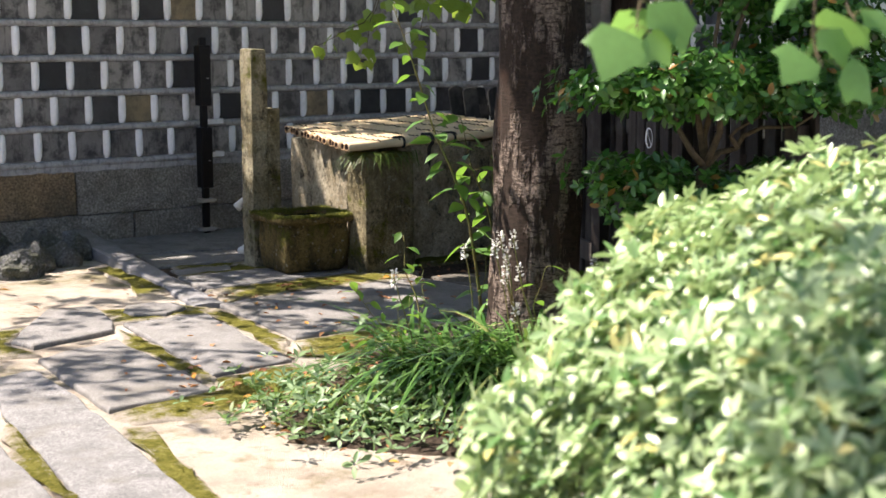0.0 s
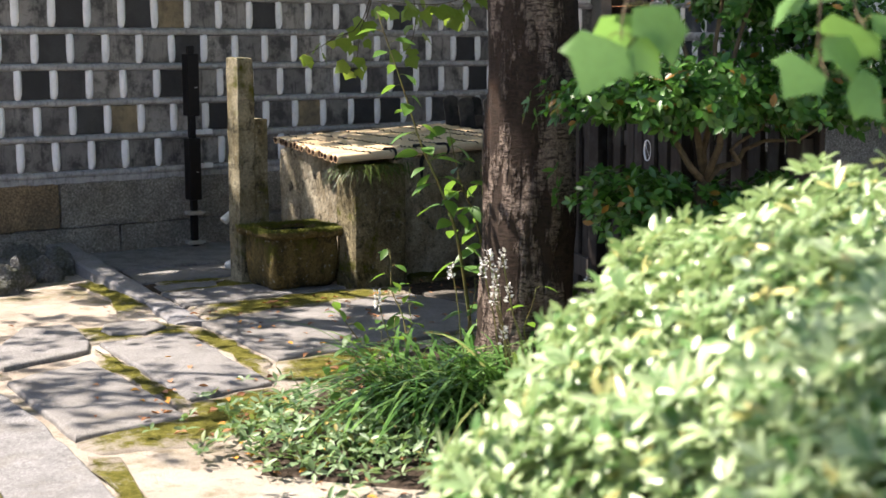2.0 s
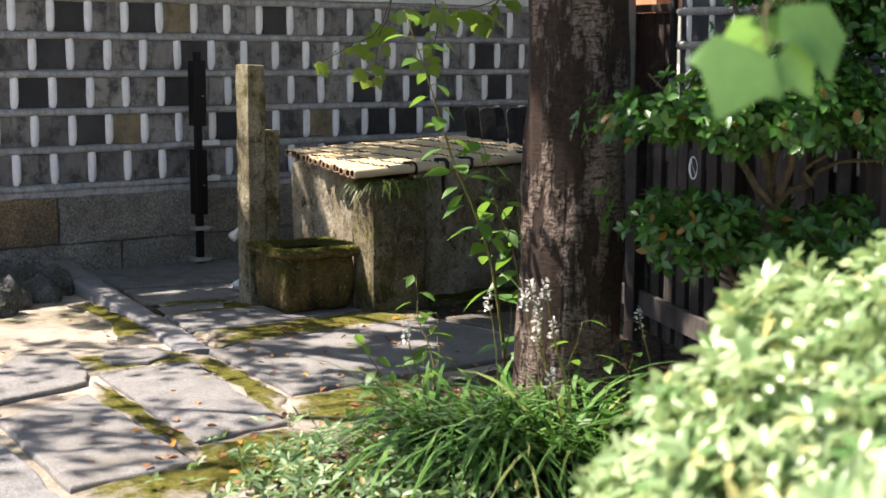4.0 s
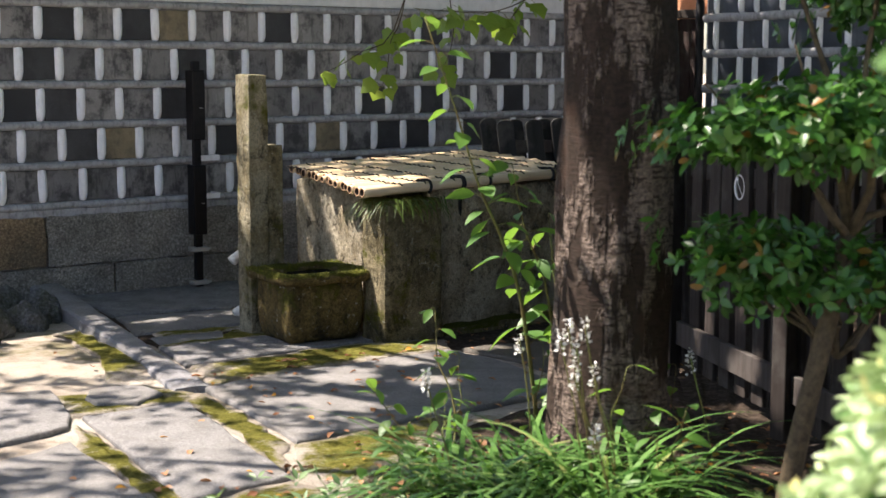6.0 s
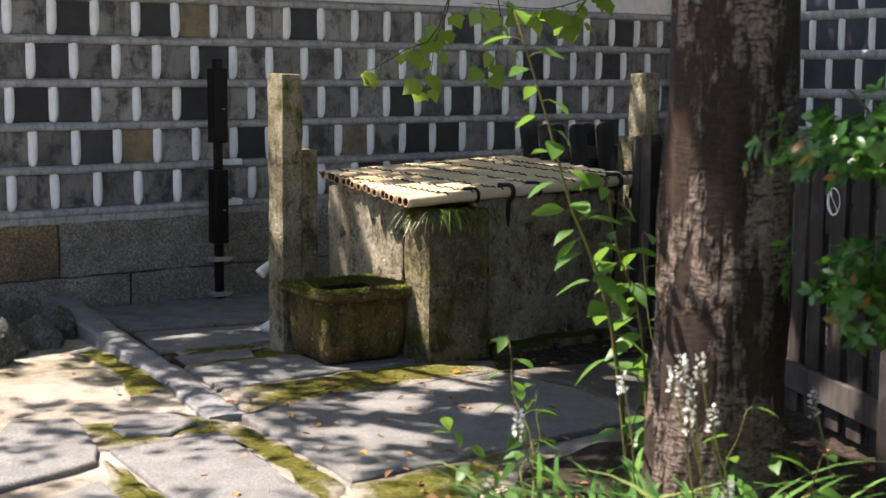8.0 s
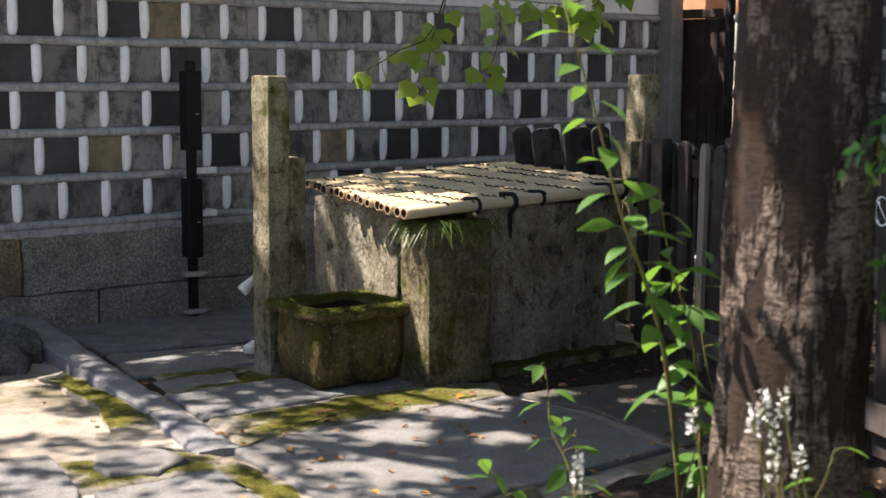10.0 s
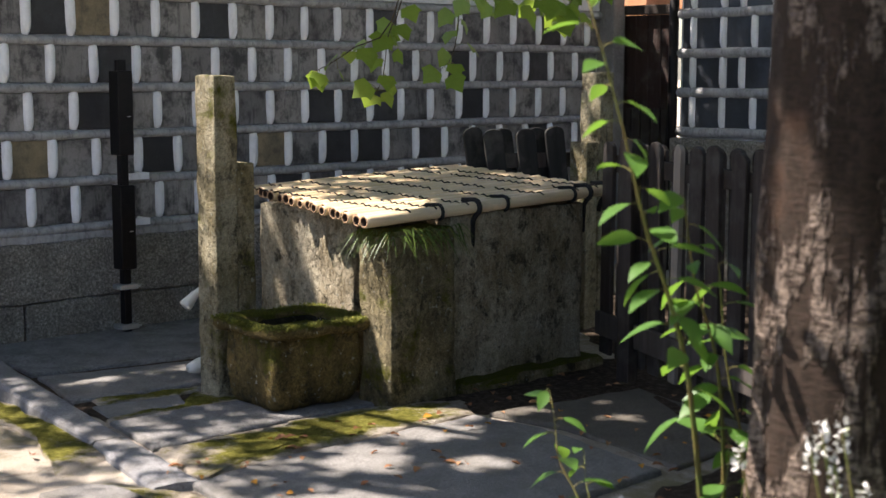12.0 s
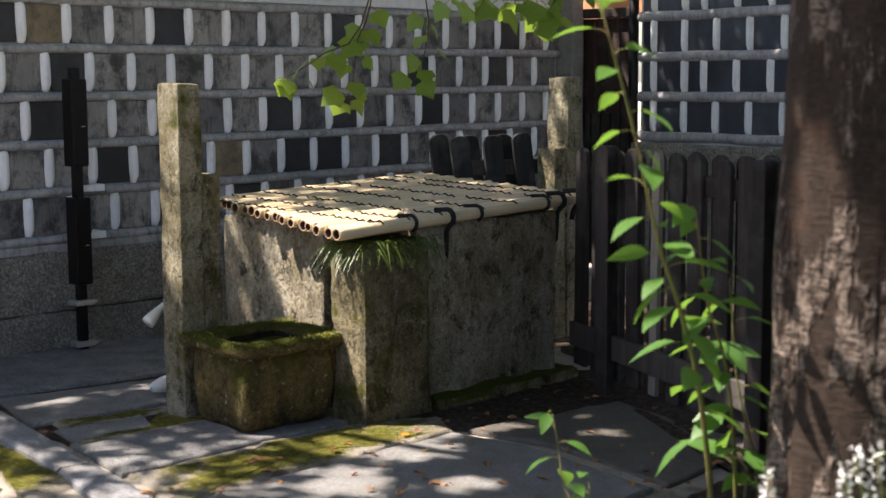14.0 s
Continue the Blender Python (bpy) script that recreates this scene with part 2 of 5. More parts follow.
# cherry bark: short lenticel dashes on paler plates, dark furrows between the plates
a = Mat("cherry_bark", rough=0.85, spec=0.2)
dash = a.noise(24, 3, 0.5, (1.0, 1.0, 4.4))
plate = a.noise(3.4, 5, 0.66, (1.6, 1.6, 0.55))
furrow = a.noise(9, 5, 0.7, (1.5, 1.5, 0.35))
pale = a.ramp(a.noise(70, 4, 0.7), (0.3, (0.045, 0.033, 0.027)), (0.7, (0.28, 0.215, 0.17)))
dark = a.ramp(a.noise(50, 4, 0.7), (0.3, (0.012, 0.008, 0.005)), (0.7, (0.040, 0.026, 0.018)))
c = a.mix(a.ramp(plate, (0.485, 0.0), (0.525, 1.0)), pale, dark)
c = a.mix(a.ramp(dash, (0.54, 0.0), (0.60, 0.85)), c, (0.035, 0.022, 0.016))
c = a.mix(a.ramp(furrow, (0.56, 0.0), (0.66, 0.9)), c, (0.028, 0.019, 0.014))
c = a.mix(a.ramp(a.noise(3, 4, 0.6), (0.6, 0.0), (0.72, 0.5)), c, (0.09, 0.045, 0.026))
h = a.mix(a.ramp(plate, (0.48, 0.0), (0.53, 0.8)), a.mix(0.5, dash, a.noise(45, 5, 0.75)), (0.0, 0.0, 0.0))
M_BARK = a.color(c).bump(h, 1.0, 0.03).m
a = Mat("shrub_bark", rough=0.9)
M_TWIG = a.color(a.ramp(a.noise(40, 5, 0.7), (0.3, (0.038, 0.028, 0.016)), (0.7, (0.12, 0.088, 0.05)))).bump(a.noise(80, 4), 0.6, 0.004).m
a = Mat("reddish_stem", rough=0.6)
M_STEM = a.color(a.ramp(a.noise(9, 4), (0.35, (0.15, 0.10, 0.035)), (0.65, (0.13, 0.16, 0.04)))).m


def leaf_mat(name, lo, hi, odd, odd_share, through_c, through_share=0.35, rough=0.45):
    a = Mat(name, rough=rough, spec=0.4)
    r = a.random(island=True)
    c = a.mix(r, lo, hi)
    c = a.mix(a.ramp(a.math("FRACT", a.math("MULTIPLY", r, 37.0)), (1 - odd_share - 0.005, 0.0), (1 - odd_share, 1.0)), c, odd)
    c = a.mix(0.5, c, a.ramp(a.noise(60, 3), (0.3, 0.75), (0.7, 1.2)), "MULTIPLY")
    a.color(c)
    tr = a.add("ShaderNodeBsdfTranslucent")
    a.link(a.mix(0.6, c, through_c), tr.inputs[0])
    sh = a.add("ShaderNodeMixShader")
    sh.inputs[0].default_value = through_share
    a.link(a.b.outputs[0], sh.inputs[1])
    a.link(tr.outputs[0], sh.inputs[2])
    a.link(sh.outputs[0], a.t.nodes["Material Output"].inputs["Surface"])
    return a.m


M_AZALEA = leaf_mat("azalea_leaf", (0.06, 0.15, 0.035), (0.50, 0.60, 0.33), (0.46, 0.42, 0.16), 0.04, (0.42, 0.58, 0.22), 0.22, 0.30)
M_GLOSSY = leaf_mat("dark_glossy_leaf", (0.020, 0.080, 0.012), (0.075, 0.185, 0.028), (0.22, 0.11, 0.02), 0.02, (0.08, 0.25, 0.02), 0.25, 0.32)
M_MAPLE = leaf_mat("maple_leaf", (0.10, 0.19, 0.03), (0.19, 0.27, 0.04), (0.28, 0.30, 0.05), 0.1, (0.32, 0.45, 0.05), 0.45)
M_BIGLEAF = leaf_mat("broad_young_leaf", (0.09, 0.20, 0.06), (0.15, 0.28, 0.09), (0.15, 0.28, 0.09), 0.0, (0.28, 0.5, 0.09), 0.45)
M_HERB = leaf_mat("herb_leaf", (0.042, 0.125, 0.022), (0.105, 0.215, 0.042), (0.38, 0.33, 0.05), 0.06, (0.26, 0.46, 0.05), 0.42)
M_BLADE = leaf_mat("lilyturf_blade", (0.026, 0.085, 0.016), (0.15, 0.28, 0.075), (0.24, 0.27, 0.09), 0.06, (0.14, 0.30, 0.04), 0.25, 0.25)
M_COVER = leaf_mat("ground_cover_leaf", (0.06, 0.13, 0.045), (0.27, 0.37, 0.19), (0.30, 0.25, 0.07), 0.05, (0.2, 0.35, 0.06), 0.3)
M_CROWN = leaf_mat("cherry_leaf", (0.04, 0.10, 0.02), (0.08, 0.15, 0.03), (0.20, 0.15, 0.03), 0.03, (0.16, 0.28, 0.03), 0.25)
M_PETAL = leaf_mat("white_petal", (0.60, 0.585, 0.56), (0.76, 0.745, 0.71), (0.55, 0.60, 0.40), 0.1, (0.8, 0.8, 0.75), 0.3)
M_DRY = leaf_mat("fallen_leaf", (0.20, 0.075, 0.03), (0.40, 0.21, 0.10), (0.55, 0.26, 0.03), 0.2, (0.4, 0.15, 0.03), 0.15, 0.7)
M_FERN = leaf_mat("fern_frond", (0.035, 0.07, 0.012), (0.12, 0.18, 0.035), (0.22, 0.20, 0.05), 0.1, (0.2, 0.3, 0.03), 0.3)

# ---------------------------------------------------------------- building helpers
rng = np.random.default_rng(7)


def part(name, bm, mat, parent=None, label="", smooth=False):
    """Links a bmesh (or a finished mesh) as one object, under a thing or a part where one is given."""
    if isinstance(bm, bmesh.types.BMesh):
        me = bpy.data.meshes.new(name)
        bmesh.ops.recalc_face_normals(bm, faces=bm.faces)
        bm.to_mesh(me)
        bm.free()
    else:
        me = bm
    if mat and not me.materials:
        me.materials.append(mat)
    if smooth:
        me.polygons.foreach_set("use_smooth", np.ones(len(me.polygons), dtype=bool))
    ob = new(name, me)
    if parent:
        ob.parent = parent
        base = Matrix.Identity(4)
        p = parent
        while p:
            base = p.matrix_basis.copy() @ base if p.parent is None else base
            p = p.parent
        if parent.parent is None:
            ob.matrix_parent_inverse = base.inverted()
    if label:
        tagged(ob, label)
    return ob


def piece(name, mesh, parent, m):
    """A repeat that shares its mesh."""
    ob = new(name, mesh)
    ob.parent = parent
    ob.matrix_basis = m
    return ob


def thing(name, at, label, category, group=""):
    e = new(name)
    e.empty_display_size = 0.1
    e.matrix_basis = Matrix.Translation(at)
    return tagged(e, label, category, group)


def box(bm, x0, x1, y0, y1, z0, z1, bevel=0.0, seg=2):
    ret = bmesh.ops.create_cube(bm, size=1.0, matrix=Matrix.Translation(((x0 + x1) / 2, (y0 + y1) / 2, (z0 + z1) / 2)) @ Matrix.Diagonal((x1 - x0, y1 - y0, z1 - z0, 1)))
    if bevel:
        edges = list({e for v in ret["verts"] for e in v.link_edges})
        bmesh.ops.bevel(bm, geom=edges, offset=bevel, segments=seg, affect="EDGES", profile=0.5)
    return bm


def rough_box(x0, x1, y0, y1, z0, z1, step=0.06, amp=0.008, bevel=0.012, freq=6.0, seed=0.0):
    """A hewn stone: cut into a grid, its faces uneven and its edges worn."""
    bm = bmesh.new()
    box(bm, x0, x1, y0, y1, z0, z1)
    bmesh.ops.bevel(bm, geom=bm.edges[:], offset=bevel, segments=2, affect="EDGES", profile=0.6)
    for axis, lo, hi in ((0, x0, x1), (1, y0, y1), (2, z0, z1)):
        n = max(1, int((hi - lo) / step))
        for i in range(1, n):
            co, no = Vector((0, 0, 0)), Vector((0, 0, 0))
            co[axis], no[axis] = lo + (hi - lo) * i / n, 1
            bmesh.ops.bisect_plane(bm, geom=bm.verts[:] + bm.edges[:] + bm.faces[:], plane_co=co, plane_no=no)
    bm.normal_update()
    s = Vector((seed, seed * 1.7, 0))
    for v in bm.verts:
        v.co += v.normal * (noise.fractal(v.co * freq + s, 1.0, 2.0, 4) * amp)
    return bm


def slab(points, z0, z1, amp=0.008, seed=0.0, step=0.09):
    """A flagstone: an outline with wandering edges, a worn rim and a gently uneven top."""
    ring = []
    n = len(points)
    for i in range(n):
        p, q = Vector(points[i]), Vector(points[(i + 1) % n])
        k = max(2, int((q - p).length / 0.06))
        for j in range(k):
            w = p.lerp(q, j / k)
            o = noise.noise_vector(Vector((w.x * 6 + seed, w.y * 6, seed))) * amp * 1.5
            ring.append(Vector((w.x + o.x, w.y + o.y)))
    bm = bmesh.new()
    low = [bm.verts.new((*w, z0)) for w in ring]
    high = [bm.verts.new((*w, z1)) for w in ring]
    m = len(ring)
    for i in range(m):
        bm.faces.new((low[i], low[(i + 1) % m], high[(i + 1) % m], high[i]))
    bm.faces.new(low[::-1])
    lid = bm.faces.new(high)
    bm.normal_update()
    bmesh.ops.bevel(bm, geom=lid.edges[:], offset=0.014, segments=3, affect="EDGES", profile=0.5)
    for axis in (0, 1):
        lo, hi = min(w[axis] for w in ring), max(w[axis] for w in ring)
        count = max(2, int((hi - lo) / step))
        for i in range(1, count):
            co, no = Vector((0, 0, 0)), Vector((0, 0, 0))
            co[axis], no[axis] = lo + (hi - lo) * i / count, 1
            bmesh.ops.bisect_plane(bm, geom=bm.verts[:] + bm.edges[:] + bm.faces[:], plane_co=co, plane_no=no)
    for v in bm.verts:
        if v.co.z > z0 + 0.01:
            v.co.z += noise.fractal(Vector((v.co.x * 5 + seed, v.co.y * 5, seed)), 1.0, 2.0, 4) * amp * 0.8
    return bm


def mound(points, height, seed=0.0, z=0.0):
    """A low cushion that swells from the ground inside an outline."""
    ring = []
    n = len(points)
    for i in range(n):
        p, q = Vector(points[i]), Vector(points[(i + 1) % n])
        k = max(2, int((q - p).length / 0.05))
        for j in range(k):
            w = p.lerp(q, j / k)
            o = noise.noise_vector(Vector((w.x * 7 + seed, w.y * 7, seed))) * 0.055
            ring.append(Vector((w.x + o.x, w.y + o.y)))
    cen = sum(ring, Vector((0, 0))) / len(ring)
    bm = bmesh.new()
    depth = bm.verts.layers.float.new("cushion")
    loops = []
    for f, h in ((1.0, -0.02), (0.97, 0.3), (0.88, 0.7), (0.7, 0.95), (0.45, 1.0), (0.2, 1.0)):
        lp = []
        for w in ring:
            q = cen + (w - cen) * f
            lump = 0.75 + 0.5 * noise.fractal(Vector((q.x * 12 + seed, q.y * 12, 0)), 1.0, 2.0, 3)
            lp.append(bm.verts.new((q.x, q.y, z + (height * h * lump if h > 0 else -0.02))))
        loops.append(lp)
    m = len(ring)
    for lp, f in zip(loops, (0.0, 0.05, 0.3, 0.75, 1.0, 1.0)):
        for v in lp:
            v[depth] = f
    for lo, hi in zip(loops, loops[1:]):
        for i in range(m):
            bm.faces.new((lo[i], lo[(i + 1) % m], hi[(i + 1) % m], hi[i]))
    bm.faces.new(loops[-1])
    return bm


def tube(bm, pts, radii, sides=8, cap=True):
    """A tapering tube through points."""
    pts = [Vector(p) for p in pts]
    rings = []
    side = None
    for i, p in enumerate(pts):
        d = (pts[min(i + 1, len(pts) - 1)] - pts[max(i - 1, 0)]).normalized()
        if side is None:
            side = d.orthogonal().normalized()
        side = (side - d * side.dot(d)).normalized()
        up = d.cross(side)
        r = radii[i] if isinstance(radii, (list, tuple)) else radii
        rings.append([bm.verts.new(p + (side * math.cos(t) + up * math.sin(t)) * r) for t in (2 * math.pi * k / sides for k in range(sides))])
    for a_, b_ in zip(rings, rings[1:]):
        for k in range(sides):
            bm.faces.new((a_[k], a_[(k + 1) % sides], b_[(k + 1) % sides], b_[k]))
    if cap:
        bm.faces.new(rings[0][::-1])
        bm.faces.new(rings[-1])
    return bm


def bent(p, q, n=8, wander=0.03, seed=0.0):
    """Points from p to q that wander like a limb."""
    p, q = Vector(p), Vector(q)
    out = []
    for i in range(n + 1):
        t = i / n
        w = noise.noise_vector(Vector((seed, t * 2.3, seed * 0.7))) * wander * math.sin(math.pi * min(1, t * 1.2)) * 1.5
        out.append(p.lerp(q, t) + w)
    return out


def along(knots, n):
    """Evenly spaced points on a smooth line through knots."""
    k = [Vector(p_) for p_ in knots]
    k = [k[0] * 2 - k[1]] + k + [k[-1] * 2 - k[-2]]
    out = []
    for i in range(n + 1):
        u_ = i / n * (len(k) - 3)
        j = min(int(u_), len(k) - 4)
        t = u_ - j
        p0, p1_, p2_, p3 = k[j:j + 4]
        out.append(0.5 * (2 * p1_ + (p2_ - p0) * t + (2 * p0 - 5 * p1_ + 4 * p2_ - p3) * t * t + (3 * p1_ - p0 - 3 * p2_ + p3) * t ** 3))
    return out


LEAF_T = np.array([[0, 0, 0], [0.18, 0.30, 0.035], [0.18, -0.30, 0.035], [0.45, 0.5, 0.06], [0.45, 0, 0.0], [0.45, -0.5, 0.06], [0.76, 0.33, 0.02], [0.76, -0.33, 0.02], [1, 0, -0.07]])
LEAF_F = [(0, 2, 4), (0, 4, 1), (1, 4, 3), (2, 5, 4), (4, 6, 3), (4, 5, 7), (4, 8, 6), (4, 7, 8)]


def unit(v):
    return v / np.maximum(np.linalg.norm(v, axis=-1, keepdims=True), 1e-9)


def mesh_from(name, verts, faces):
    me = bpy.data.meshes.new(name)
    me.from_pydata(verts.tolist(), [], faces.tolist())
    me.polygons.foreach_set("use_smooth", np.ones(len(me.polygons), dtype=bool))
    me.update()
    return me


def leaf_mesh(name, pos, way, up, length, width, curl=1.0):
    """Many small folded leaves in one mesh: each starts at pos and points along way, its face towards up."""
    way = unit(way)
    across = unit(np.cross(up, way))
    nrm = np.cross(way, across)
    ln, wd = np.broadcast_to(length, len(pos)), np.broadcast_to(width, len(pos))
    t = LEAF_T
    v = pos[:, None] + way[:, None] * (t[None, :, 0:1] * ln[:, None, None]) + across[:, None] * (t[None, :, 1:2] * wd[:, None, None]) + nrm[:, None] * (t[None, :, 2:3] * ln[:, None, None] * curl)
    f = np.array(LEAF_F)[None] + (np.arange(len(pos)) * len(t))[:, None, None]
    return mesh_from(name, v.reshape(-1, 3), f.reshape(-1, 3))


def whorls(tips, outs, leaves, length, width, spread=0.75, lift=0.25, jitter=0.3):
    """Leaves set in rosettes at twig tips: arrays for leaf_mesh."""
    n = len(tips)
    outs = unit(outs)
    ref = np.where(np.abs(outs[:, 2:3]) < 0.9, [[0, 0, 1.0]], [[1.0, 0, 0]])
    s = unit(np.cross(outs, ref))
    u = np.cross(outs, s)
    ang = (np.arange(leaves)[None] / leaves + rng.random((n, 1))) * 2 * np.pi + rng.normal(0, 0.25, (n, leaves))
    radial = s[:, None] * np.cos(ang)[..., None] + u[:, None] * np.sin(ang)[..., None]
    k = lift + rng.normal(0, 0.18, (n, leaves, 1))
    way = radial * spread + outs[:, None] * k + rng.normal(0, jitter * 0.3, (n, leaves, 3))
    up = outs[:, None] - radial * 0.2 + rng.normal(0, jitter, (n, leaves, 3))
    pos = np.repeat(tips[:, None], leaves, 1) + radial * 0.004
    size = rng.uniform(0.7, 1.2, n * leaves)
    return pos.reshape(-1, 3), way.reshape(-1, 3), unit(up.reshape(-1, 3)), length * size, width * size


def blade_mesh(name, base, way, length, width, droop, seg=6):
    """Arching grass blades: each rises from base, leans along way and bends over."""
    n = len(base)
    t = np.linspace(0, 1, seg + 1)
    way = unit(way)
    side = unit(np.cross(way, np.broadcast_to([0, 0, 1.0], way.shape)))
    ln, dr = length[:, None], droop[:, None]
    run = ln * (t[None] * 0.35 + t[None] ** 2 * dr * 0.55)
    rise = ln * (t[None] * (1.0 - 0.1 * dr) - t[None] ** 2.4 * dr * 0.75)
    mid = base[:, None] + way[:, None] * run[..., None] + np.array([0, 0, 1.0]) * rise[..., None]
    w = (width[:, None] * (1 - t[None] ** 2.5) * (0.55 + 0.45 * np.minimum(1, t[None] * 5)))[..., None] * 0.5
    v = np.stack([mid - side[:, None] * w, mid + side[:, None] * w], 2).reshape(-1, 3)
    i = np.arange(seg) * 2
    q = np.stack([i, i + 1, i + 3, i + 2], 1)
    f = (q[None] + (np.arange(n) * (seg + 1) * 2)[:, None, None]).reshape(-1, 4)
    return mesh_from(name, v, f)

# ---------------------------------------------------------------- ground
def coords_line(lo, hi, fine_lo, fine_hi, step):
    inner = np.arange(fine_lo, fine_hi + 1e-6, step)
    out = np.array([1, 3, 8, 20, 60, 200.0])
    return np.concatenate([(fine_lo - out)[::-1][: len(out)], inner, fine_hi + out])


gx, gy = coords_line(-200, 200, -4.6, 3.2, 0.1), coords_line(-200, 200, -8.2, 0.0, 0.1)
verts = []
for y in gy:
    for x in gx:
        near = max(0.0, 1 - max(abs(x + 0.7) / 6, abs(y + 4) / 6))
        verts.append((x, y, -0.006 + near * 0.012 * noise.fractal(Vector((x * 1.3, y * 1.3, 0)), 1.0, 2.0, 4)))
nx = len(gx)
faces = [(j * nx + i, j * nx + i + 1, (j + 1) * nx + i + 1, (j + 1) * nx + i) for j in range(len(gy) - 1) for i in range(nx - 1)]
ground = part("ground", mesh_from("ground", np.array(verts), np.array(faces)), M_SAND)
tagged(ground, "pale sandy garden soil with mossy stains", "ground", kind="structure")

# ---------------------------------------------------------------- tiled garden wall
W_COL, ROW0, ROW_H = 0.256, 0.572, 0.2455
X_REF = -0.552
WALL_X0, WALL_X1 = -3.4, 4.06
bm = bmesh.new()
box(bm, WALL_X0, WALL_X1, 0.0, 0.30, 0.0, 2.05)
wall_back = tagged(part("wall_back", bm, M_RIDGE), "garden wall of grey tiles with raised white plaster joints", "wall", kind="structure")
bm = bmesh.new()
box(bm, WALL_X0, WALL_X1, -0.018, -0.001, ROW0 + 5 * ROW_H + 0.03, 2.03, 0.004)
part("plaster_band", bm, M_WHITE, wall_back, "smooth white plaster band above the tiles")
bm = bmesh.new()
box(bm, WALL_X0, WALL_X1 + 0.05, -0.12, 0.42, 2.053, 2.12, 0.02)
part("coping", bm, M_RIDGE, wall_back)

# foundation: two courses of rough granite blocks
for course, (z0, z1, joints) in enumerate(((-0.03, 0.198, (WALL_X0, -1.9, -0.50, 1.05, 2.45, WALL_X1)), (0.206, 0.512, (WALL_X0, -2.35, -0.938, 0.62, 2.1, WALL_X1)))):
    for i, (xa, xb) in enumerate(zip(joints, joints[1:])):
        rust = course == 1 and i == 1
        part("granite_block", rough_box(xa + 0.006, xb - 0.006, -0.055, -0.001, z0, z1, 0.05, 0.012, 0.008, 9, xa), M_BLOCK_RUST if rust else M_BLOCK, wall_back, "rust-stained granite block" if rust else "")

bm = bmesh.new()
box(bm, WALL_X0, WALL_X1, -0.034, -0.001, 0.505, 0.553, 0.008)
part("mortar_ledge", bm, M_RIDGE, wall_back)

# tiles, white vertical bars and grey horizontal ridges
bm = bmesh.new()
box(bm, 0.026, W_COL - 0.026, -0.014, -0.001, 0.028, ROW_H - 0.026, 0.004)
tile_mesh = bpy.data.meshes.new("wall_tile")
bm.to_mesh(tile_mesh)
bm.free()
tile_dark, tile_ochre = tile_mesh.copy(), tile_mesh.copy()
tile_mesh.materials.append(M_TILE), tile_dark.materials.append(M_TILE_DARK), tile_ochre.materials.append(M_TILE_OCHRE)


def bar_mesh(name, length, half, depth, mat):
    """A half-round plaster joint with a rounded foot, standing along z."""
    bm = bmesh.new()
    loops = []
    prof = [(math.cos(t), math.sin(t)) for t in np.linspace(0, math.pi, 9)]
    for z, k in ((0.0, 0.14), (0.012, 0.42), (0.030, 0.76), (0.052, 0.95), (0.09, 1.0), (length - 0.04, 0.98), (length - 0.018, 0.82), (length - 0.006, 0.55), (length, 0.2)):
        loops.append([bm.verts.new((half * k * c_, -depth * k * s_ - 0.001, z)) for c_, s_ in prof])
    for a_, b_ in zip(loops, loops[1:]):
        for i in range(len(prof) - 1):
            bm.faces.new((a_[i], a_[i + 1], b_[i + 1], b_[i]))
    bm.faces.new(loops[0]), bm.faces.new(loops[-1][::-1])
    bmesh.ops.recalc_face_normals(bm, faces=bm.faces)
    me = bpy.data.meshes.new(name)
    bm.to_mesh(me)
    bm.free()
    me.polygons.foreach_set("use_smooth", np.ones(len(me.polygons), dtype=bool))
    me.materials.append(mat)
    return me


bar = bar_mesh("plaster_bar", ROW_H - 0.018, 0.032, 0.036, M_BAR)


def ridge(x0, x1, z, half=0.026, depth=0.042, seed=0.0):
    """A horizontal half-round plaster joint, a little wavy."""
    bm = bmesh.new()
    n = int((x1 - x0) / 0.05)
    loops = []
    for i in range(n + 1):
        x = x0 + (x1 - x0) * i / n
        k = 1 + 0.10 * noise.noise(Vector((x * 6, seed, z)))
        dz = 0.005 * noise.noise(Vector((x * 2.5, z * 3, seed)))
        loops.append([bm.verts.new((x, -0.001 - depth * k * math.sin(t), z + dz + half * k * math.cos(t))) for t in np.linspace(0, math.pi, 8)])
    for a_, b_ in zip(loops, loops[1:]):
        for i in range(7):
            bm.faces.new((a_[i], b_[i], b_[i + 1], a_[i + 1]))
    bm.faces.new(loops[0]), bm.faces.new(loops[-1][::-1])
    return bm


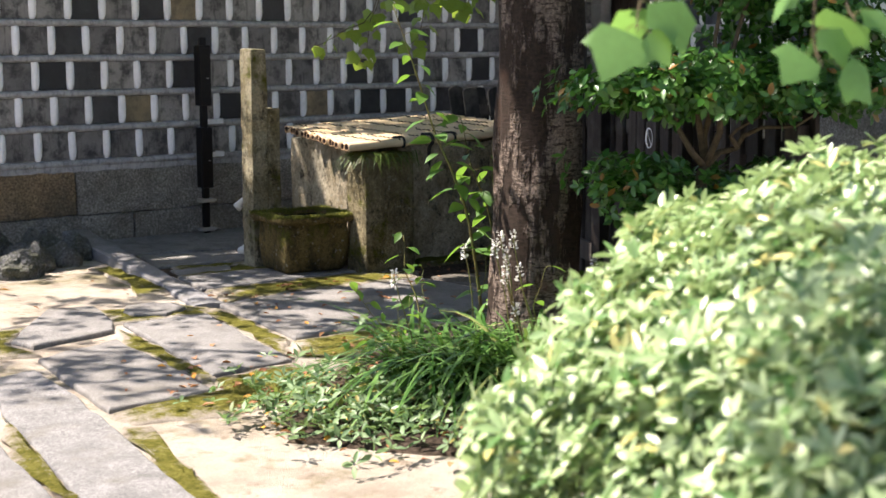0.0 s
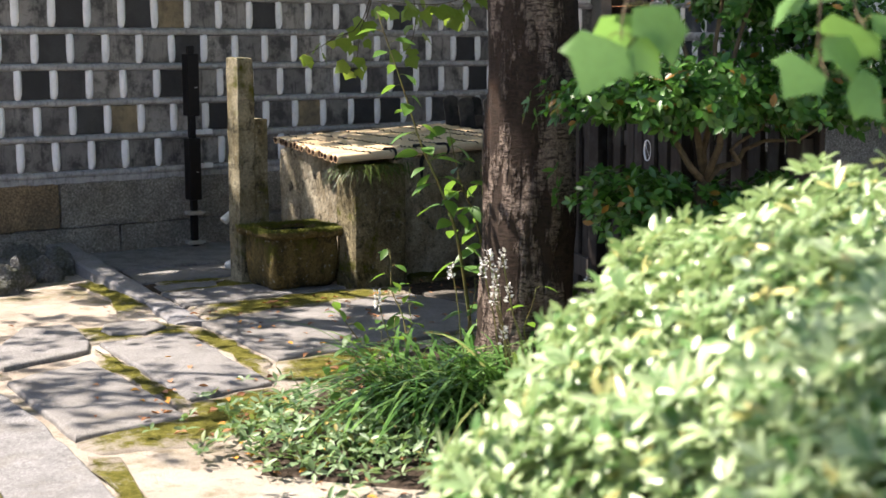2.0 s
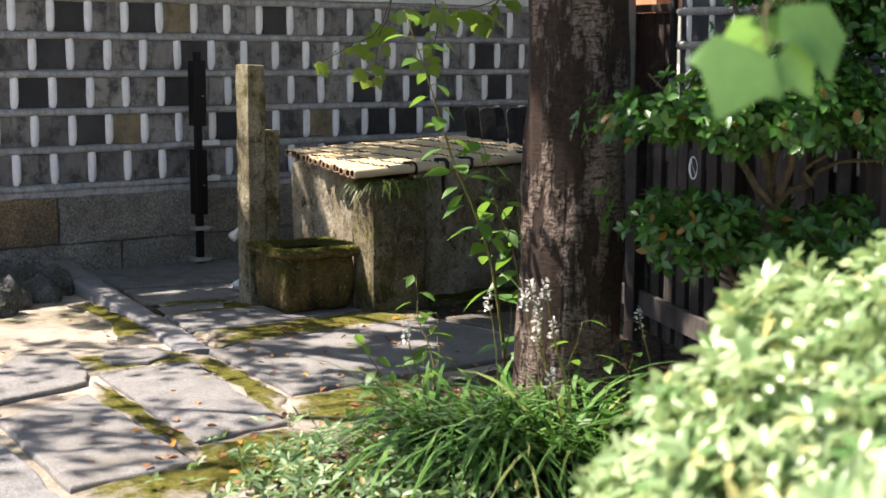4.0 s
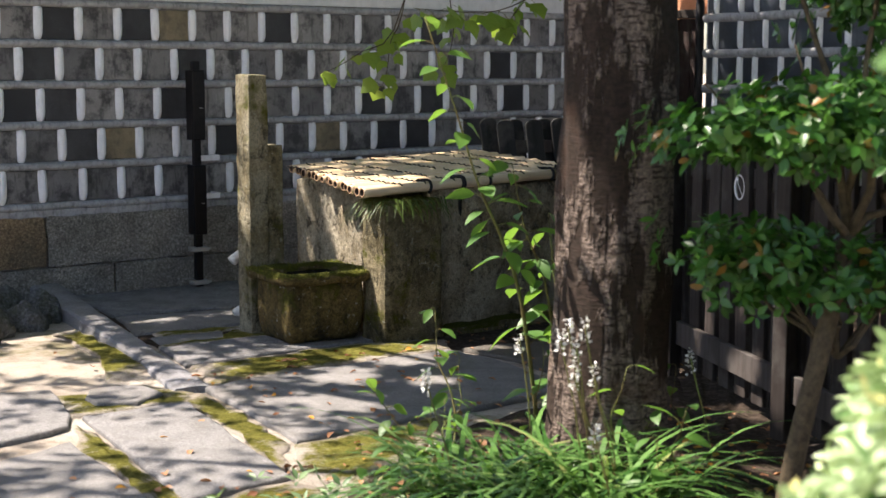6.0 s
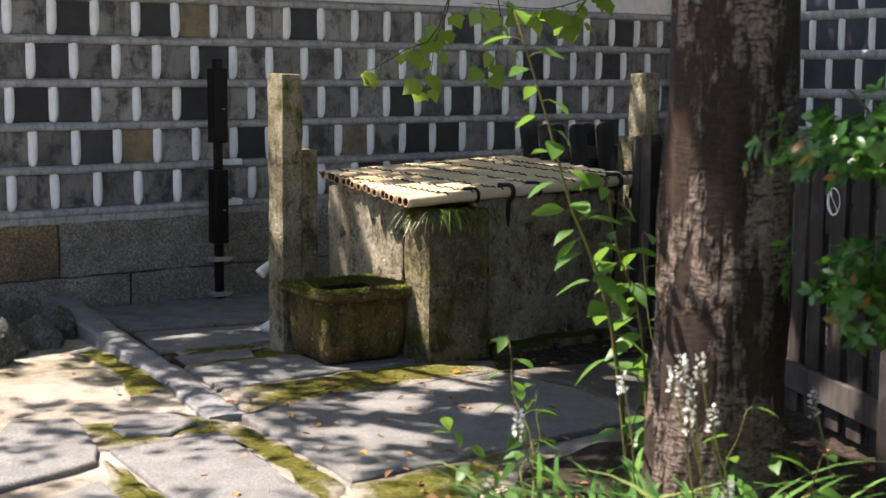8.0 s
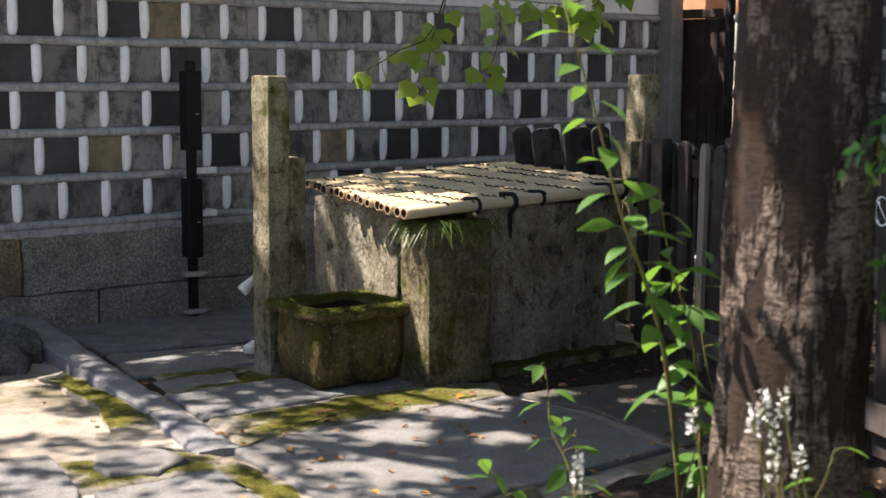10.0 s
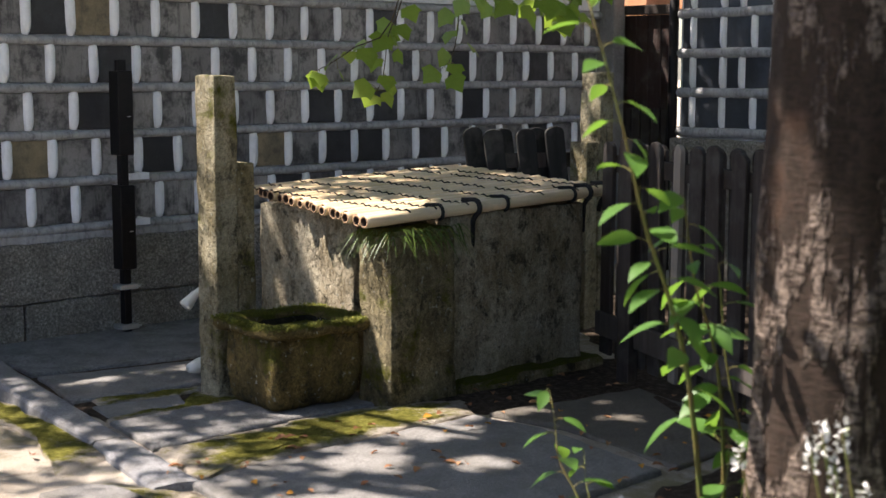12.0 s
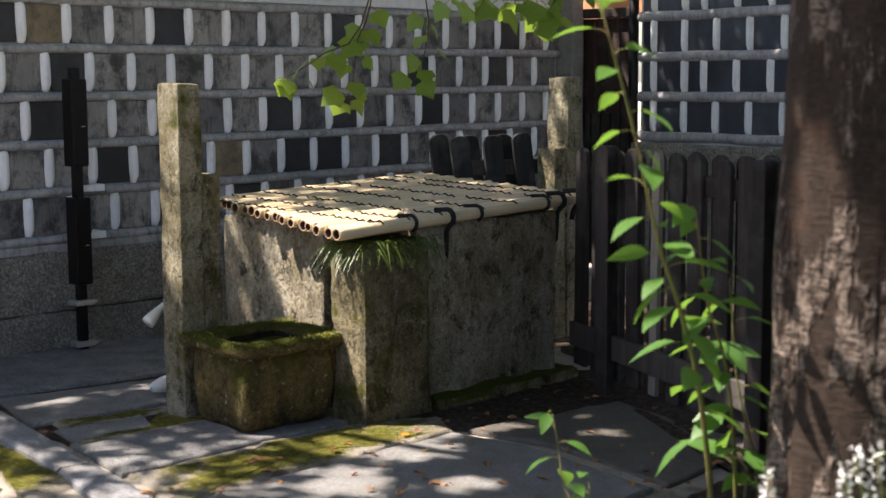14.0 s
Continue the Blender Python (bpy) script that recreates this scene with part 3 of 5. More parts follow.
for r in range(6):
    part("plaster_ridge", ridge(WALL_X0, WALL_X1, ROW0 + r * ROW_H, seed=r), M_RIDGE, wall_back, smooth=True)
DARK = {(1, -1), (1, 8), (1, 9), (1, 11), (1, 3), (2, -1.5), (2, -2.5), (2, 1.5), (2, 7.5), (2, 9.5), (2, 12.5), (3, -2), (3, 2), (3, 12), (3, -5), (4, 0.5), (4, 4.5), (4, 9.5), (4, 15.5), (4, -1.5), (4, -4.5), (0, 6.5), (0, -4.5), (3, 15), (1, 15)}
OCHRE = {(1, 0), (1, 6), (1, -7), (4, 1.5)}
for r in range(5):
    first = int((WALL_X0 - X_REF) / W_COL) + 1
    last = int((WALL_X1 - X_REF) / W_COL)
    for i in range(first, last):
        k = i + (0.5 if r % 2 == 0 else 0.0)
        at = Matrix.Translation((X_REF + k * W_COL, 0, ROW0 + r * ROW_H))
        jit = pose(0, 0, 0, rng.normal(0, 0.4), rng.normal(0, 0.5), 0)
        piece("wall_tile", tile_dark if (r, k) in DARK else tile_ochre if (r, k) in OCHRE else tile_mesh, wall_back, at @ jit)
        piece("plaster_bar", bar, wall_back, at @ pose(0, 0, 0.012, 0, rng.normal(0, 0.7), 0))
    x_end = X_REF + (last + (0.5 if r % 2 == 0 else 0.0)) * W_COL
    if WALL_X1 - x_end > 0.08:
        at = Matrix.Translation((x_end, 0, ROW0 + r * ROW_H))
        piece("wall_tile", tile_mesh, wall_back, at @ Matrix.Diagonal(((WALL_X1 - x_end) / W_COL, 1, 1, 1)))
        piece("plaster_bar", bar, wall_back, at @ pose(0, 0, 0.012))

# gate at the wall's end, and the second wall that comes forward from it
bm = rough_box(4.07, 4.20, -0.14, 0.10, 0.0, 2.5, 0.08, 0.006, 0.01)
tagged(part("gate_post", bm, M_CURB), "upright grey granite gate post at the wall's end", "gate post")
gate = thing("wooden_gate", (4.24, -0.25, 0), "dark brown boarded wooden gate with a slatted lower half", "gate")
for i in range(4):
    bm = bmesh.new()
    box(bm, 4.26, 4.285, -0.53 + i * 0.115, -0.53 + i * 0.115 + 0.109, 0.05, 1.80, 0.004)
    part("board", bm, M_DOOR, gate)
for i in range(5):
    bm = bmesh.new()
    box(bm, 4.225, 4.252, -0.53 + i * 0.088, -0.53 + i * 0.088 + 0.074, 0.05, 1.135, 0.004)
    part("slat", bm, M_WOOD, gate)
bm = bmesh.new()
box(bm, 4.215, 4.29, -0.54, 0.06, 1.803, 1.87, 0.006)
part("lintel", bm, M_WOOD, gate)
bm = bmesh.new()
box(bm, 4.222, 4.254, -0.10, 0.03, 0.02, 1.80, 0.005)
part("stile", bm, M_RAIL, gate)
bm = bmesh.new()
box(bm, 4.42, 4.6, -0.62, 0.30, 1.80, 3.2)
tagged(part("wall_terracotta", bm, M_TERRA), "warm terracotta plaster wall behind the gate", "wall", kind="structure")
bm = bmesh.new()
tube(bm, [(4.19, -0.585, 0.0), (4.19, -0.585, 2.6)], 0.035, 10)
tagged(part("downpipe", bm, M_STEEL, smooth=True), "dark rainwater pipe at the corner of the wall", "pipe")

SX, SY0, S0, SROW, S_COL, S_LEN = 4.22, -0.63, 0.985, 0.271, 0.270, 7.0
base_m = Matrix.Translation((SX, SY0, S0)) @ pose(0, 0, 0, 0, 0, -96)
bm = bmesh.new()
box(bm, 0, S_LEN, 0.0, 0.30, -S0, 2.55 - S0)
bm.transform(base_m)
wall_right = tagged(part("wall_right", bm, M_WHITE), "second wall of blue-black tiles with white plaster joints", "wall", kind="structure")
bm = rough_box(0, S_LEN, -0.10, -0.001, -S0, -0.045, 0.12, 0.01, 0.015, 8)
bm.transform(base_m)
part("granite_base", bm, M_BLOCK, wall_right)
tile_blue, tile_half = bpy.data.meshes.new("wall_tile"), bpy.data.meshes.new("wall_tile")
for me, wide in ((tile_blue, S_COL), (tile_half, S_COL / 2)):
    bm = bmesh.new()
    box(bm, 0.028, wide - 0.028, -0.014, -0.001, 0.030, SROW - 0.028, 0.004)
    bm.to_mesh(me)
    bm.free()
    me.materials.append(M_TILE_BLUE)
bar_right = bar_mesh("plaster_bar", SROW - 0.018, 0.032, 0.036, M_BAR)
TILED = 9 * S_COL
for r in range(6):
    ob = part("plaster_ridge", ridge(0, TILED + 0.1, r * SROW, 0.036, 0.045, r + 9.0), M_RIDGE, None, smooth=True)
    ob.parent = wall_right
    ob.matrix_basis = base_m
for r in range(5):
    xs = [0.0, 0.125, 0.125 + S_COL]
    x = xs[-1] + S_COL * (0.62 if r in (1, 3) else 1.0)
    while x < TILED:
        xs.append(x)
        x += S_COL
    xs.append(TILED)
    for xa, xb in zip(xs, xs[1:]):
        wide = xb - xa
        if wide > 0.07:
            m = base_m @ Matrix.Translation((xa, 0, r * SROW))
            if wide > S_COL - 0.01:
                piece("wall_tile", tile_blue, wall_right, m)
            else:
                piece("wall_tile", tile_half, wall_right, m @ Matrix.Diagonal((wide / (S_COL / 2), 1, 1, 1)))
        if xa > 0.1:
            piece("plaster_bar", bar_right, wall_right, base_m @ Matrix.Translation((xa, 0, r * SROW + 0.012)))

# plain walls that close the garden behind and beside the walker
for nm, (x0_, x1_, y0_, y1_) in (("wall_left", (-8.6, -8.3, -13.0, 0.3)), ("wall_near", (-8.3, 5.0, -13.3, -13.0))):
    bm = bmesh.new()
    box(bm, x0_, x1_, y0_, y1_, -0.05, 1.9, 0.01)
    tagged(part(nm, bm, M_WHITE), "plain plastered garden wall", "wall", kind="structure")

# ---------------------------------------------------------------- paving
PAVING = (
    ("paving_slab", ((-1.33, -2.80), (-0.98, -2.75), (0.05, -2.77), (0.10, -3.10), (-0.05, -3.80), (-0.80, -3.82), (-1.49, -3.84)), 0.030, "large worn grey granite paving slab before the well"),
    ("paving_slab", ((0.13, -2.78), (0.93, -2.92), (0.68, -3.78), (0.02, -3.82), (0.17, -3.15)), 0.030, "dark grey paving slab, tree shade in its tone, strewn with fallen leaves"),
    ("paving_slab", ((-1.98, -2.99), (-1.52, -3.01), (-1.75, -4.23), (-2.185, -4.28)), 0.032, "worn grey granite paving slab edged with moss"),
    ("paving_slab", ((-2.65, -3.52), (-2.18, -3.34), (-2.30, -4.515), (-2.795, -4.575)), 0.032, "worn grey granite paving slab with chipped edges"),
    ("paving_slab", ((-2.95, -3.76), (-2.75, -3.73), (-2.80, -4.30), (-2.88, -4.78), (-3.04, -5.74), (-3.28, -7.0), (-3.55, -7.0), (-3.33, -5.52), (-3.12, -4.30)), 0.034, "long sunlit granite paving strip"),
    ("paving_slab", ((-3.25, -4.50), (-3.31, -4.85), (-3.40, -5.55), (-3.63, -7.2), (-4.2, -7.2), (-3.8, -4.6)), 0.030, "broad grey granite paving strip"),
    ("paving_slab", ((-1.08, -1.85), (-0.55, -1.89), (0.0, -1.95), (-0.05, -2.34), (-0.53, -2.305), (-1.175, -2.315)), 0.026, "grey granite slab under the stone basin"),
    ("paving_slab", ((-0.995, -1.56), (-0.59, -1.605), (-0.665, -1.80), (-1.035, -1.765)), 0.020, "small narrow grey paving stone in moss"),
    ("paving_slab", ((-0.875, -0.885), (-0.15, -1.05), (0.70, -1.10), (0.65, -1.50), (-0.40, -1.51), (-1.015, -1.44)), 0.030, "dark grey granite slab in the wall's shade"),
    ("paving_slab", ((-0.79, -0.065), (0.13, -0.065), (1.10, -0.065), (1.05, -1.00), (-0.06, -0.975), (-0.885, -0.84)), 0.036, "grey granite strip along the wall's foot"),
    ("stepping_stone", ((-2.60, -3.07), (-2.36, -2.70), (-2.12, -2.37), (-1.90, -2.47), (-2.00, -2.90), (-2.09, -3.11), (-2.33, -3.20), (-2.56, -3.25)), 0.036, "rounded pale stepping stone with a chipped rim"),
    ("stepping_stone", ((-1.86, -2.74), (-1.78, -2.59), (-1.63, -2.60), (-1.55, -2.69), (-1.56, -2.85), (-1.72, -2.94), (-1.86, -2.86)), 0.052, "small dark rounded stepping stone"),
    ("stepping_stone", ((-2.90, -2.95), (-2.74, -2.75), (-2.62, -2.95), (-2.70, -3.2), (-2.92, -3.2)), 0.02, "small dark stepping stone in the soil"),
)
for i, (kind, pts, top, label) in enumerate(PAVING):
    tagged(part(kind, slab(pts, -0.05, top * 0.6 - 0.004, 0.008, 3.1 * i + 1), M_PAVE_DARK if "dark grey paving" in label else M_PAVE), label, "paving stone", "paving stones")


def kerb(p, q, w0, w1, z0, z1, seed):
    """A dressed kerbstone that runs from p to q, its top falling from z0 to z1."""
    n, length = 16, (Vector(q) - Vector(p)).length
    d = (Vector(q) - Vector(p)).normalized()
    s = Vector((-d.y, d.x))
    bm = bmesh.new()
    loops = []
    for i in range(n + 1):
        t = i / n
        c_ = Vector(p).lerp(Vector(q), t)
        w, z = (w0 + (w1 - w0) * t) / 2, z0 + (z1 - z0) * t
        row = []
        for off, h in ((-w - 0.012, -0.06), (-w - 0.004, z - 0.012), (-w + 0.010, z), (0, z + 0.002), (w - 0.010, z), (w + 0.003, z - 0.012), (w + 0.006, -0.06)):
            o = noise.noise_vector(Vector((c_.x * 9 + off * 30 + seed, c_.y * 9, h * 20))) * 0.007
            row.append(bm.verts.new((c_.x + s.x * off + o.x, c_.y + s.y * off + o.y, h + o.z * 0.6)))
        loops.append(row)
    for a_, b_ in zip(loops, loops[1:]):
        for i in range(6):
            bm.faces.new((a_[i], a_[i + 1], b_[i + 1], b_[i]))
    bm.faces.new(loops[0]), bm.faces.new(loops[-1][::-1])
    return bm


tagged(part("kerbstone", kerb((-0.965, -0.07), (-1.255, -2.14), 0.17, 0.13, 0.105, 0.024, 1), M_CURB), "long dressed granite kerbstone running to the wall", "kerbstone", "kerbstones")
tagged(part("kerbstone", kerb((-1.262, -2.165), (-1.385, -2.80), 0.13, 0.17, 0.028, 0.016, 5), M_CURB), "short worn granite kerbstone set in moss", "kerbstone", "kerbstones")


def boulder(cx, cy, rx, ry, h, seed):
    bm = bmesh.new()
    bmesh.ops.create_icosphere(bm, subdivisions=4, radius=1)
    s = Vector((seed, seed * 2, seed * 3))
    for v in bm.verts:
        k = 1 + 0.28 * noise.fractal(v.co * 1.3 + s, 1.0, 2.0, 4) + 0.12 * abs(noise.noise(v.co * 4 + s))
        v.co = Vector((cx + v.co.x * rx * k, cy + v.co.y * ry * k, max(-0.05, v.co.z * h * k)))
    return bm


for x, y, rx, ry, h, sd in ((-1.219, -0.644, 0.10, 0.16, 0.15, 1.0), (-1.38, -0.846, 0.10, 0.14, 0.13, 2.0), (-1.647, -0.921, 0.16, 0.16, 0.17, 3.3), (-1.969, -0.86, 0.18, 0.15, 0.19, 4.1), (-1.437, -0.534, 0.14, 0.12, 0.20, 5.2), (-1.8, -1.145, 0.15, 0.12, 0.15, 6.6), (-1.793, -0.607, 0.16, 0.14, 0.22, 7.4)):
    tagged(part("rock", boulder(x, y, rx, ry, h, sd), M_ROCK), "dark rough edging rock with moss beside the kerb", "rock", "edging rocks")

MOSS = (
    ((-1.17, -2.33), (-0.52, -2.32), (-0.05, -2.36), (0.25, -2.52), (0.10, -2.73), (-0.95, -2.72), (-1.31, -2.78)),
    ((-0.95, -1.45), (-0.42, -1.52), (-0.48, -1.62), (-0.98, -1.56)),
    ((-1.06, -1.78), (-0.62, -1.80), (-0.50, -1.60), (-0.42, -1.88), (-1.08, -1.85)),
    ((-1.50, -2.88), (-1.37, -2.84), (-1.52, -3.86), (-1.76, -4.22), (-1.62, -3.55)),
    ((-2.17, -3.33), (-2.02, -3.05), (-2.18, -4.28), (-2.29, -4.50), (-2.24, -4.0)),
    ((-1.52, -3.86), (-0.75, -3.84), (-1.10, -4.12), (-1.62, -4.48), (-1.76, -4.25)),
    ((-2.30, -4.53), (-2.19, -4.30), (-1.76, -4.25), (-1.66, -4.52), (-1.95, -4.76), (-2.45, -4.92), (-2.84, -4.80), (-2.79, -4.59)),
    ((-1.62, -2.42), (-1.36, -2.30), (-1.27, -1.9), (-1.20, -1.05), (-1.36, -1.15), (-1.42, -1.9)),
    ((-2.86, -4.74), (-2.76, -4.82), (-2.92, -5.60), (-3.18, -6.6), (-3.10, -5.85)),
    ((-3.14, -4.35), (-3.30, -4.80), (-3.38, -5.50), (-3.56, -6.8), (-3.50, -6.6), (-3.34, -5.50)),
    ((-1.95, -2.55), (-1.50, -2.60), (-1.38, -2.85), (-1.50, -3.0), (-1.98, -2.97), (-2.03, -2.95)),
    ((-2.95, -2.75), (-2.62, -2.65), (-2.40, -2.75), (-2.62, -3.10), (-2.62, -3.45), (-2.95, -3.35)),
)
for i, pts in enumerate(MOSS):
    tagged(part("moss_patch", mound(pts, 0.016, i * 2.7), M_MOSS, smooth=True), "yellow-green moss between the paving stones", "moss", "moss patches", "stuff")
tagged(part("earth_strip", mound(((-0.849, 0.029), (1.654, -0.042), (1.795, -1.536), (0.095, -1.592), (-0.578, -1.831), (-1.109, -1.868)), 0.005, 8.0, -0.004), M_MOULD, smooth=True), "damp dark earth between the stones by the wall", "soil", kind="structure")
# Dark bed in place of shaded paving; its mould colour gives the shade.
tagged(part("earth_strip", mound(((0.05, -2.40), (1.30, -2.25), (1.60, -2.5), (1.15, -3.2), (0.95, -2.93), (0.14, -2.74)), 0.014, 9.0, -0.004), M_MOULD, smooth=True), "dark earth before the well, standing in for shaded paving", "soil", kind="structure")
# Dark bed added behind the fence so that its gaps look dim.
tagged(part("earth_strip", mound(((1.409, -2.353), (0.97, -3.686), (0.057, -5.73), (0.323, -6.979), (3.303, -7.064), (4.045, -0.979), (2.357, -0.931)), 0.02, 12.0, -0.004), M_MOULD, smooth=True), "dark leaf-strewn earth added behind the fence, dimming its gaps", "soil", kind="structure")
tagged(part("planting_bed", mound(((-2.185, -4.787), (-1.49, -4.341), (-0.754, -3.968), (0.556, -3.83), (0.958, -2.858), (1.443, -2.975), (0.761, -4.715), (-0.009, -6.349), (-1.31, -7.347), (-1.94, -6.708), (-2.15, -5.874), (-2.493, -5.347)), 0.03, 5.0, -0.004), M_MOULD, smooth=True), "brown leaf mould round the tree", "soil", kind="structure")

# ---------------------------------------------------------------- well
well = thing("stone_well", (0.60, -1.85, 0), "square weathered stone well kerb with mossy corner", "well")
part("plinth", rough_box(0.30, 1.24, -2.47, -2.25, -0.04, 0.055, 0.06, 0.02, 0.03, 7, 1), M_PILLAR, well)
part("front_slab", rough_box(0.285, 1.16, -2.385, -2.245, 0.03, 0.785, 0.04, 0.013, 0.018, 6, 2), M_WELL, well, "pitted grey stone slab")
part("left_slab", rough_box(0.03, 0.15, -2.04, -1.36, -0.02, 0.785, 0.05, 0.010, 0.015, 6, 3), M_WELL, well, "pale grey stone slab")
part("right_slab", rough_box(1.10, 1.22, -2.225, -1.36, -0.02, 0.815, 0.08, 0.010, 0.015, 6, 4), M_WELL, well)
part("back_slab", rough_box(0.16, 1.09, -1.49, -1.36, -0.02, 0.81, 0.08, 0.010, 0.015, 6, 5), M_WELL, well)
part("corner_pillar", rough_box(-0.105, 0.272, -2.44, -2.23, -0.03, 0.745, 0.035, 0.016, 0.03, 6, 6), M_PILLAR, well, "moss-grown corner pillar with a white salt stain")


def cover_z(x, y):
    return 0.787 + 0.0325 * (x + 0.22) + 0.030 * (y + 2.42)


cover = thing("bamboo_well_cover", (0.6, -1.85, 0.81), "well cover of dry bamboo poles tied with black rope", "well cover")


def cane(x0, x1, y, r, seed):
    """A bamboo pole with swollen nodes and open ends."""
    bm = bmesh.new()
    n = int((x1 - x0) / 0.022)
    node = 0.24 + 0.06 * math.sin(seed * 5)
    rings = []
    bow = 0.004 * math.sin(seed * 3)
    for i in range(n + 1):
        x = x0 + (x1 - x0) * i / n
        ph = ((x + seed * 0.37) % node) / node
        k = 1 + 0.10 * math.exp(-((min(ph, 1 - ph) * node / 0.008) ** 2)) - 0.03 * math.sin(ph * math.pi)
        yy = y + bow * math.sin((x - x0) * 2)
        zz = cover_z(x, y)
        rings.append([bm.verts.new((x, yy + r * k * math.cos(t), zz + r * k * math.sin(t))) for t in (2 * math.pi * j / 10 for j in range(10))])
    for a_, b_ in zip(rings, rings[1:]):
        for j in range(10):
            bm.faces.new((a_[j], b_[j], b_[(j + 1) % 10], a_[(j + 1) % 10]))
    for rg, d in ((rings[0], 1), (rings[-1], -1)):
        cen = sum((v.co for v in rg), Vector()) / 10
        inner = [bm.verts.new(cen + (v.co - cen) * 0.70) for v in rg]
        deep = [bm.verts.new(v.co + Vector((0.06 * d, 0, 0))) for v in inner]
        for j in range(10):
            k2 = (j + 1) % 10
            bm.faces.new((rg[j], rg[k2], inner[k2], inner[j])).material_index = 1
            bm.faces.new((inner[j], inner[k2], deep[k2], deep[j])).material_index = 2
        bm.faces.new(deep).material_index = 2
    return bm


canes = []
y, i = -2.425, 0
while y < -1.25:
    r = 0.0225 + 0.002 * math.sin(i * 2.3)
    if i == 0:
        r = 0.027
    f = (y + 2.425) / 1.18
    x0 = -0.215 + 0.31 * f + 0.018 * math.sin(i * 3.7)
    x1 = 1.31 + 0.14 * f + 0.02 * math.sin(i * 1.9)
    ob = part("bamboo_pole", cane(x0, x1, y + r, r, i * 0.77 + 0.3), M_BAMBOO, cover, smooth=True)
    ob.data.materials.append(M_BAMBOO_CUT), ob.data.materials.append(M_BAMBOO_HOLE)
    canes.append((y + r, r))
    y += 2 * r + 0.001
    i += 1
for j, x in enumerate((0.02, 0.17, 0.36, 0.62, 0.84, 1.08, 1.22)):
    skip = 4 + j % 3
    run = []
    for k, (cy, r) in enumerate(canes):
        if (k + j * 5) % (skip + 9) > skip + 7:
            if len(run) > 3:
                bm = bmesh.new()
                tube(bm, run, 0.0036, 6)
                part("rope_tie", bm, M_ROPE, cover, smooth=True)
            run = []
            continue
        lift = r + 0.004
        run.append((x + 0.003 * math.sin(k * 2.1), cy - r * 0.9, cover_z(x, cy) + lift * 0.62))
        run.append((x + 0.004 * math.sin(k * 3.3 + j), cy, cover_z(x, cy) + lift))
    if len(run) > 3:
        bm = bmesh.new()
        tube(bm, run, 0.0036, 6)
        part("rope_tie", bm, M_ROPE, cover, smooth=True)
for j, (x, hang) in enumerate(((0.20, 0.0), (0.42, 0.24), (0.60, 0.0), (1.05, 0.0), (1.16, 0.19), (1.28, 0.10))):
    cy, r = canes[0]
    pts = [(x - 0.03, cy + 0.05, cover_z(x, cy) + r + 0.004)]
    pts += [(x, cy - (r + 0.006) * math.sin(t), cover_z(x, cy) + (r + 0.006) * math.cos(t)) for t in np.linspace(0, math.pi * 0.9, 7)]
    if hang:
        pts += [(x + 0.005, cy + 0.015, cover_z(x, cy) - 0.06), (x + 0.012, cy + 0.03, cover_z(x, cy) - hang)]
    bm = bmesh.new()
    tube(bm, pts, 0.012 if hang else 0.008, 7)
    part("rope_tie", bm, M_ROPE, cover, smooth=True)

# ferns rooted on the corner pillar's top
n = 130
base = np.stack([rng.uniform(-0.10, 0.30, n), rng.uniform(-2.455, -2.43, n), rng.uniform(0.70, 0.748, n)], 1)
k = n // 3
base[:k, 0], base[:k, 1] = rng.uniform(-0.125, -0.08, k), rng.uniform(-2.45, -2.22, k)
way = np.stack([rng.normal(0, 0.5, n), -np.abs(rng.normal(0.8, 0.3, n)), np.zeros(n)], 1)
way[:k] = np.stack([-np.ones(k), rng.normal(0, 0.5, k), np.zeros(k)], 1)
me = blade_mesh("fern_tuft", base, way, rng.uniform(0.025, 0.085, n), rng.uniform(0.004, 0.009, n), rng.uniform(1.9, 3.4, n))
tagged(part("fern_tuft", me, M_FERN), "drooping ferns rooted on the mossy pillar", "fern", kind="stuff")

# ---------------------------------------------------------------- stone basin
basin = thing("stone_basin", (-0.31, -2.05, 0.01), "moss-covered square stone water basin beside the well", "basin")
bm = bmesh.new()
BX, BY, BW, BD = -0.31, -2.05, 0.222, 0.19


BASIN_TURN = Matrix.Translation((BX, BY, 0)) @ pose(0, 0, 0, 0, 0, -4) @ Matrix.Translation((-BX, -BY, 0))


def ring_at(bm, hx, hy, z, round_=0.03, n=6):
    out = []
    for sx, sy, a0 in ((1, 1, 0), (-1, 1, 90), (-1, -1, 180), (1, -1, 270)):
        for j in range(n):
            t = radians(a0 + 90 * j / (n - 1))
            x = sx * (hx - round_) + round_ * math.cos(t)
            y = sy * (hy - round_) + round_ * math.sin(t)
            out.append((x, y))
    full = []
    for (xa, ya), (xb, yb) in zip(out, out[1:] + out[:1]):
        k = max(1, int(math.hypot(xb - xa, yb - ya) / 0.03))
        full += [(xa + (xb - xa) * j / k, ya + (yb - ya) * j / k) for j in range(k)]
    return [bm.verts.new((BX + x, BY + y, z)) for x, y in full], full


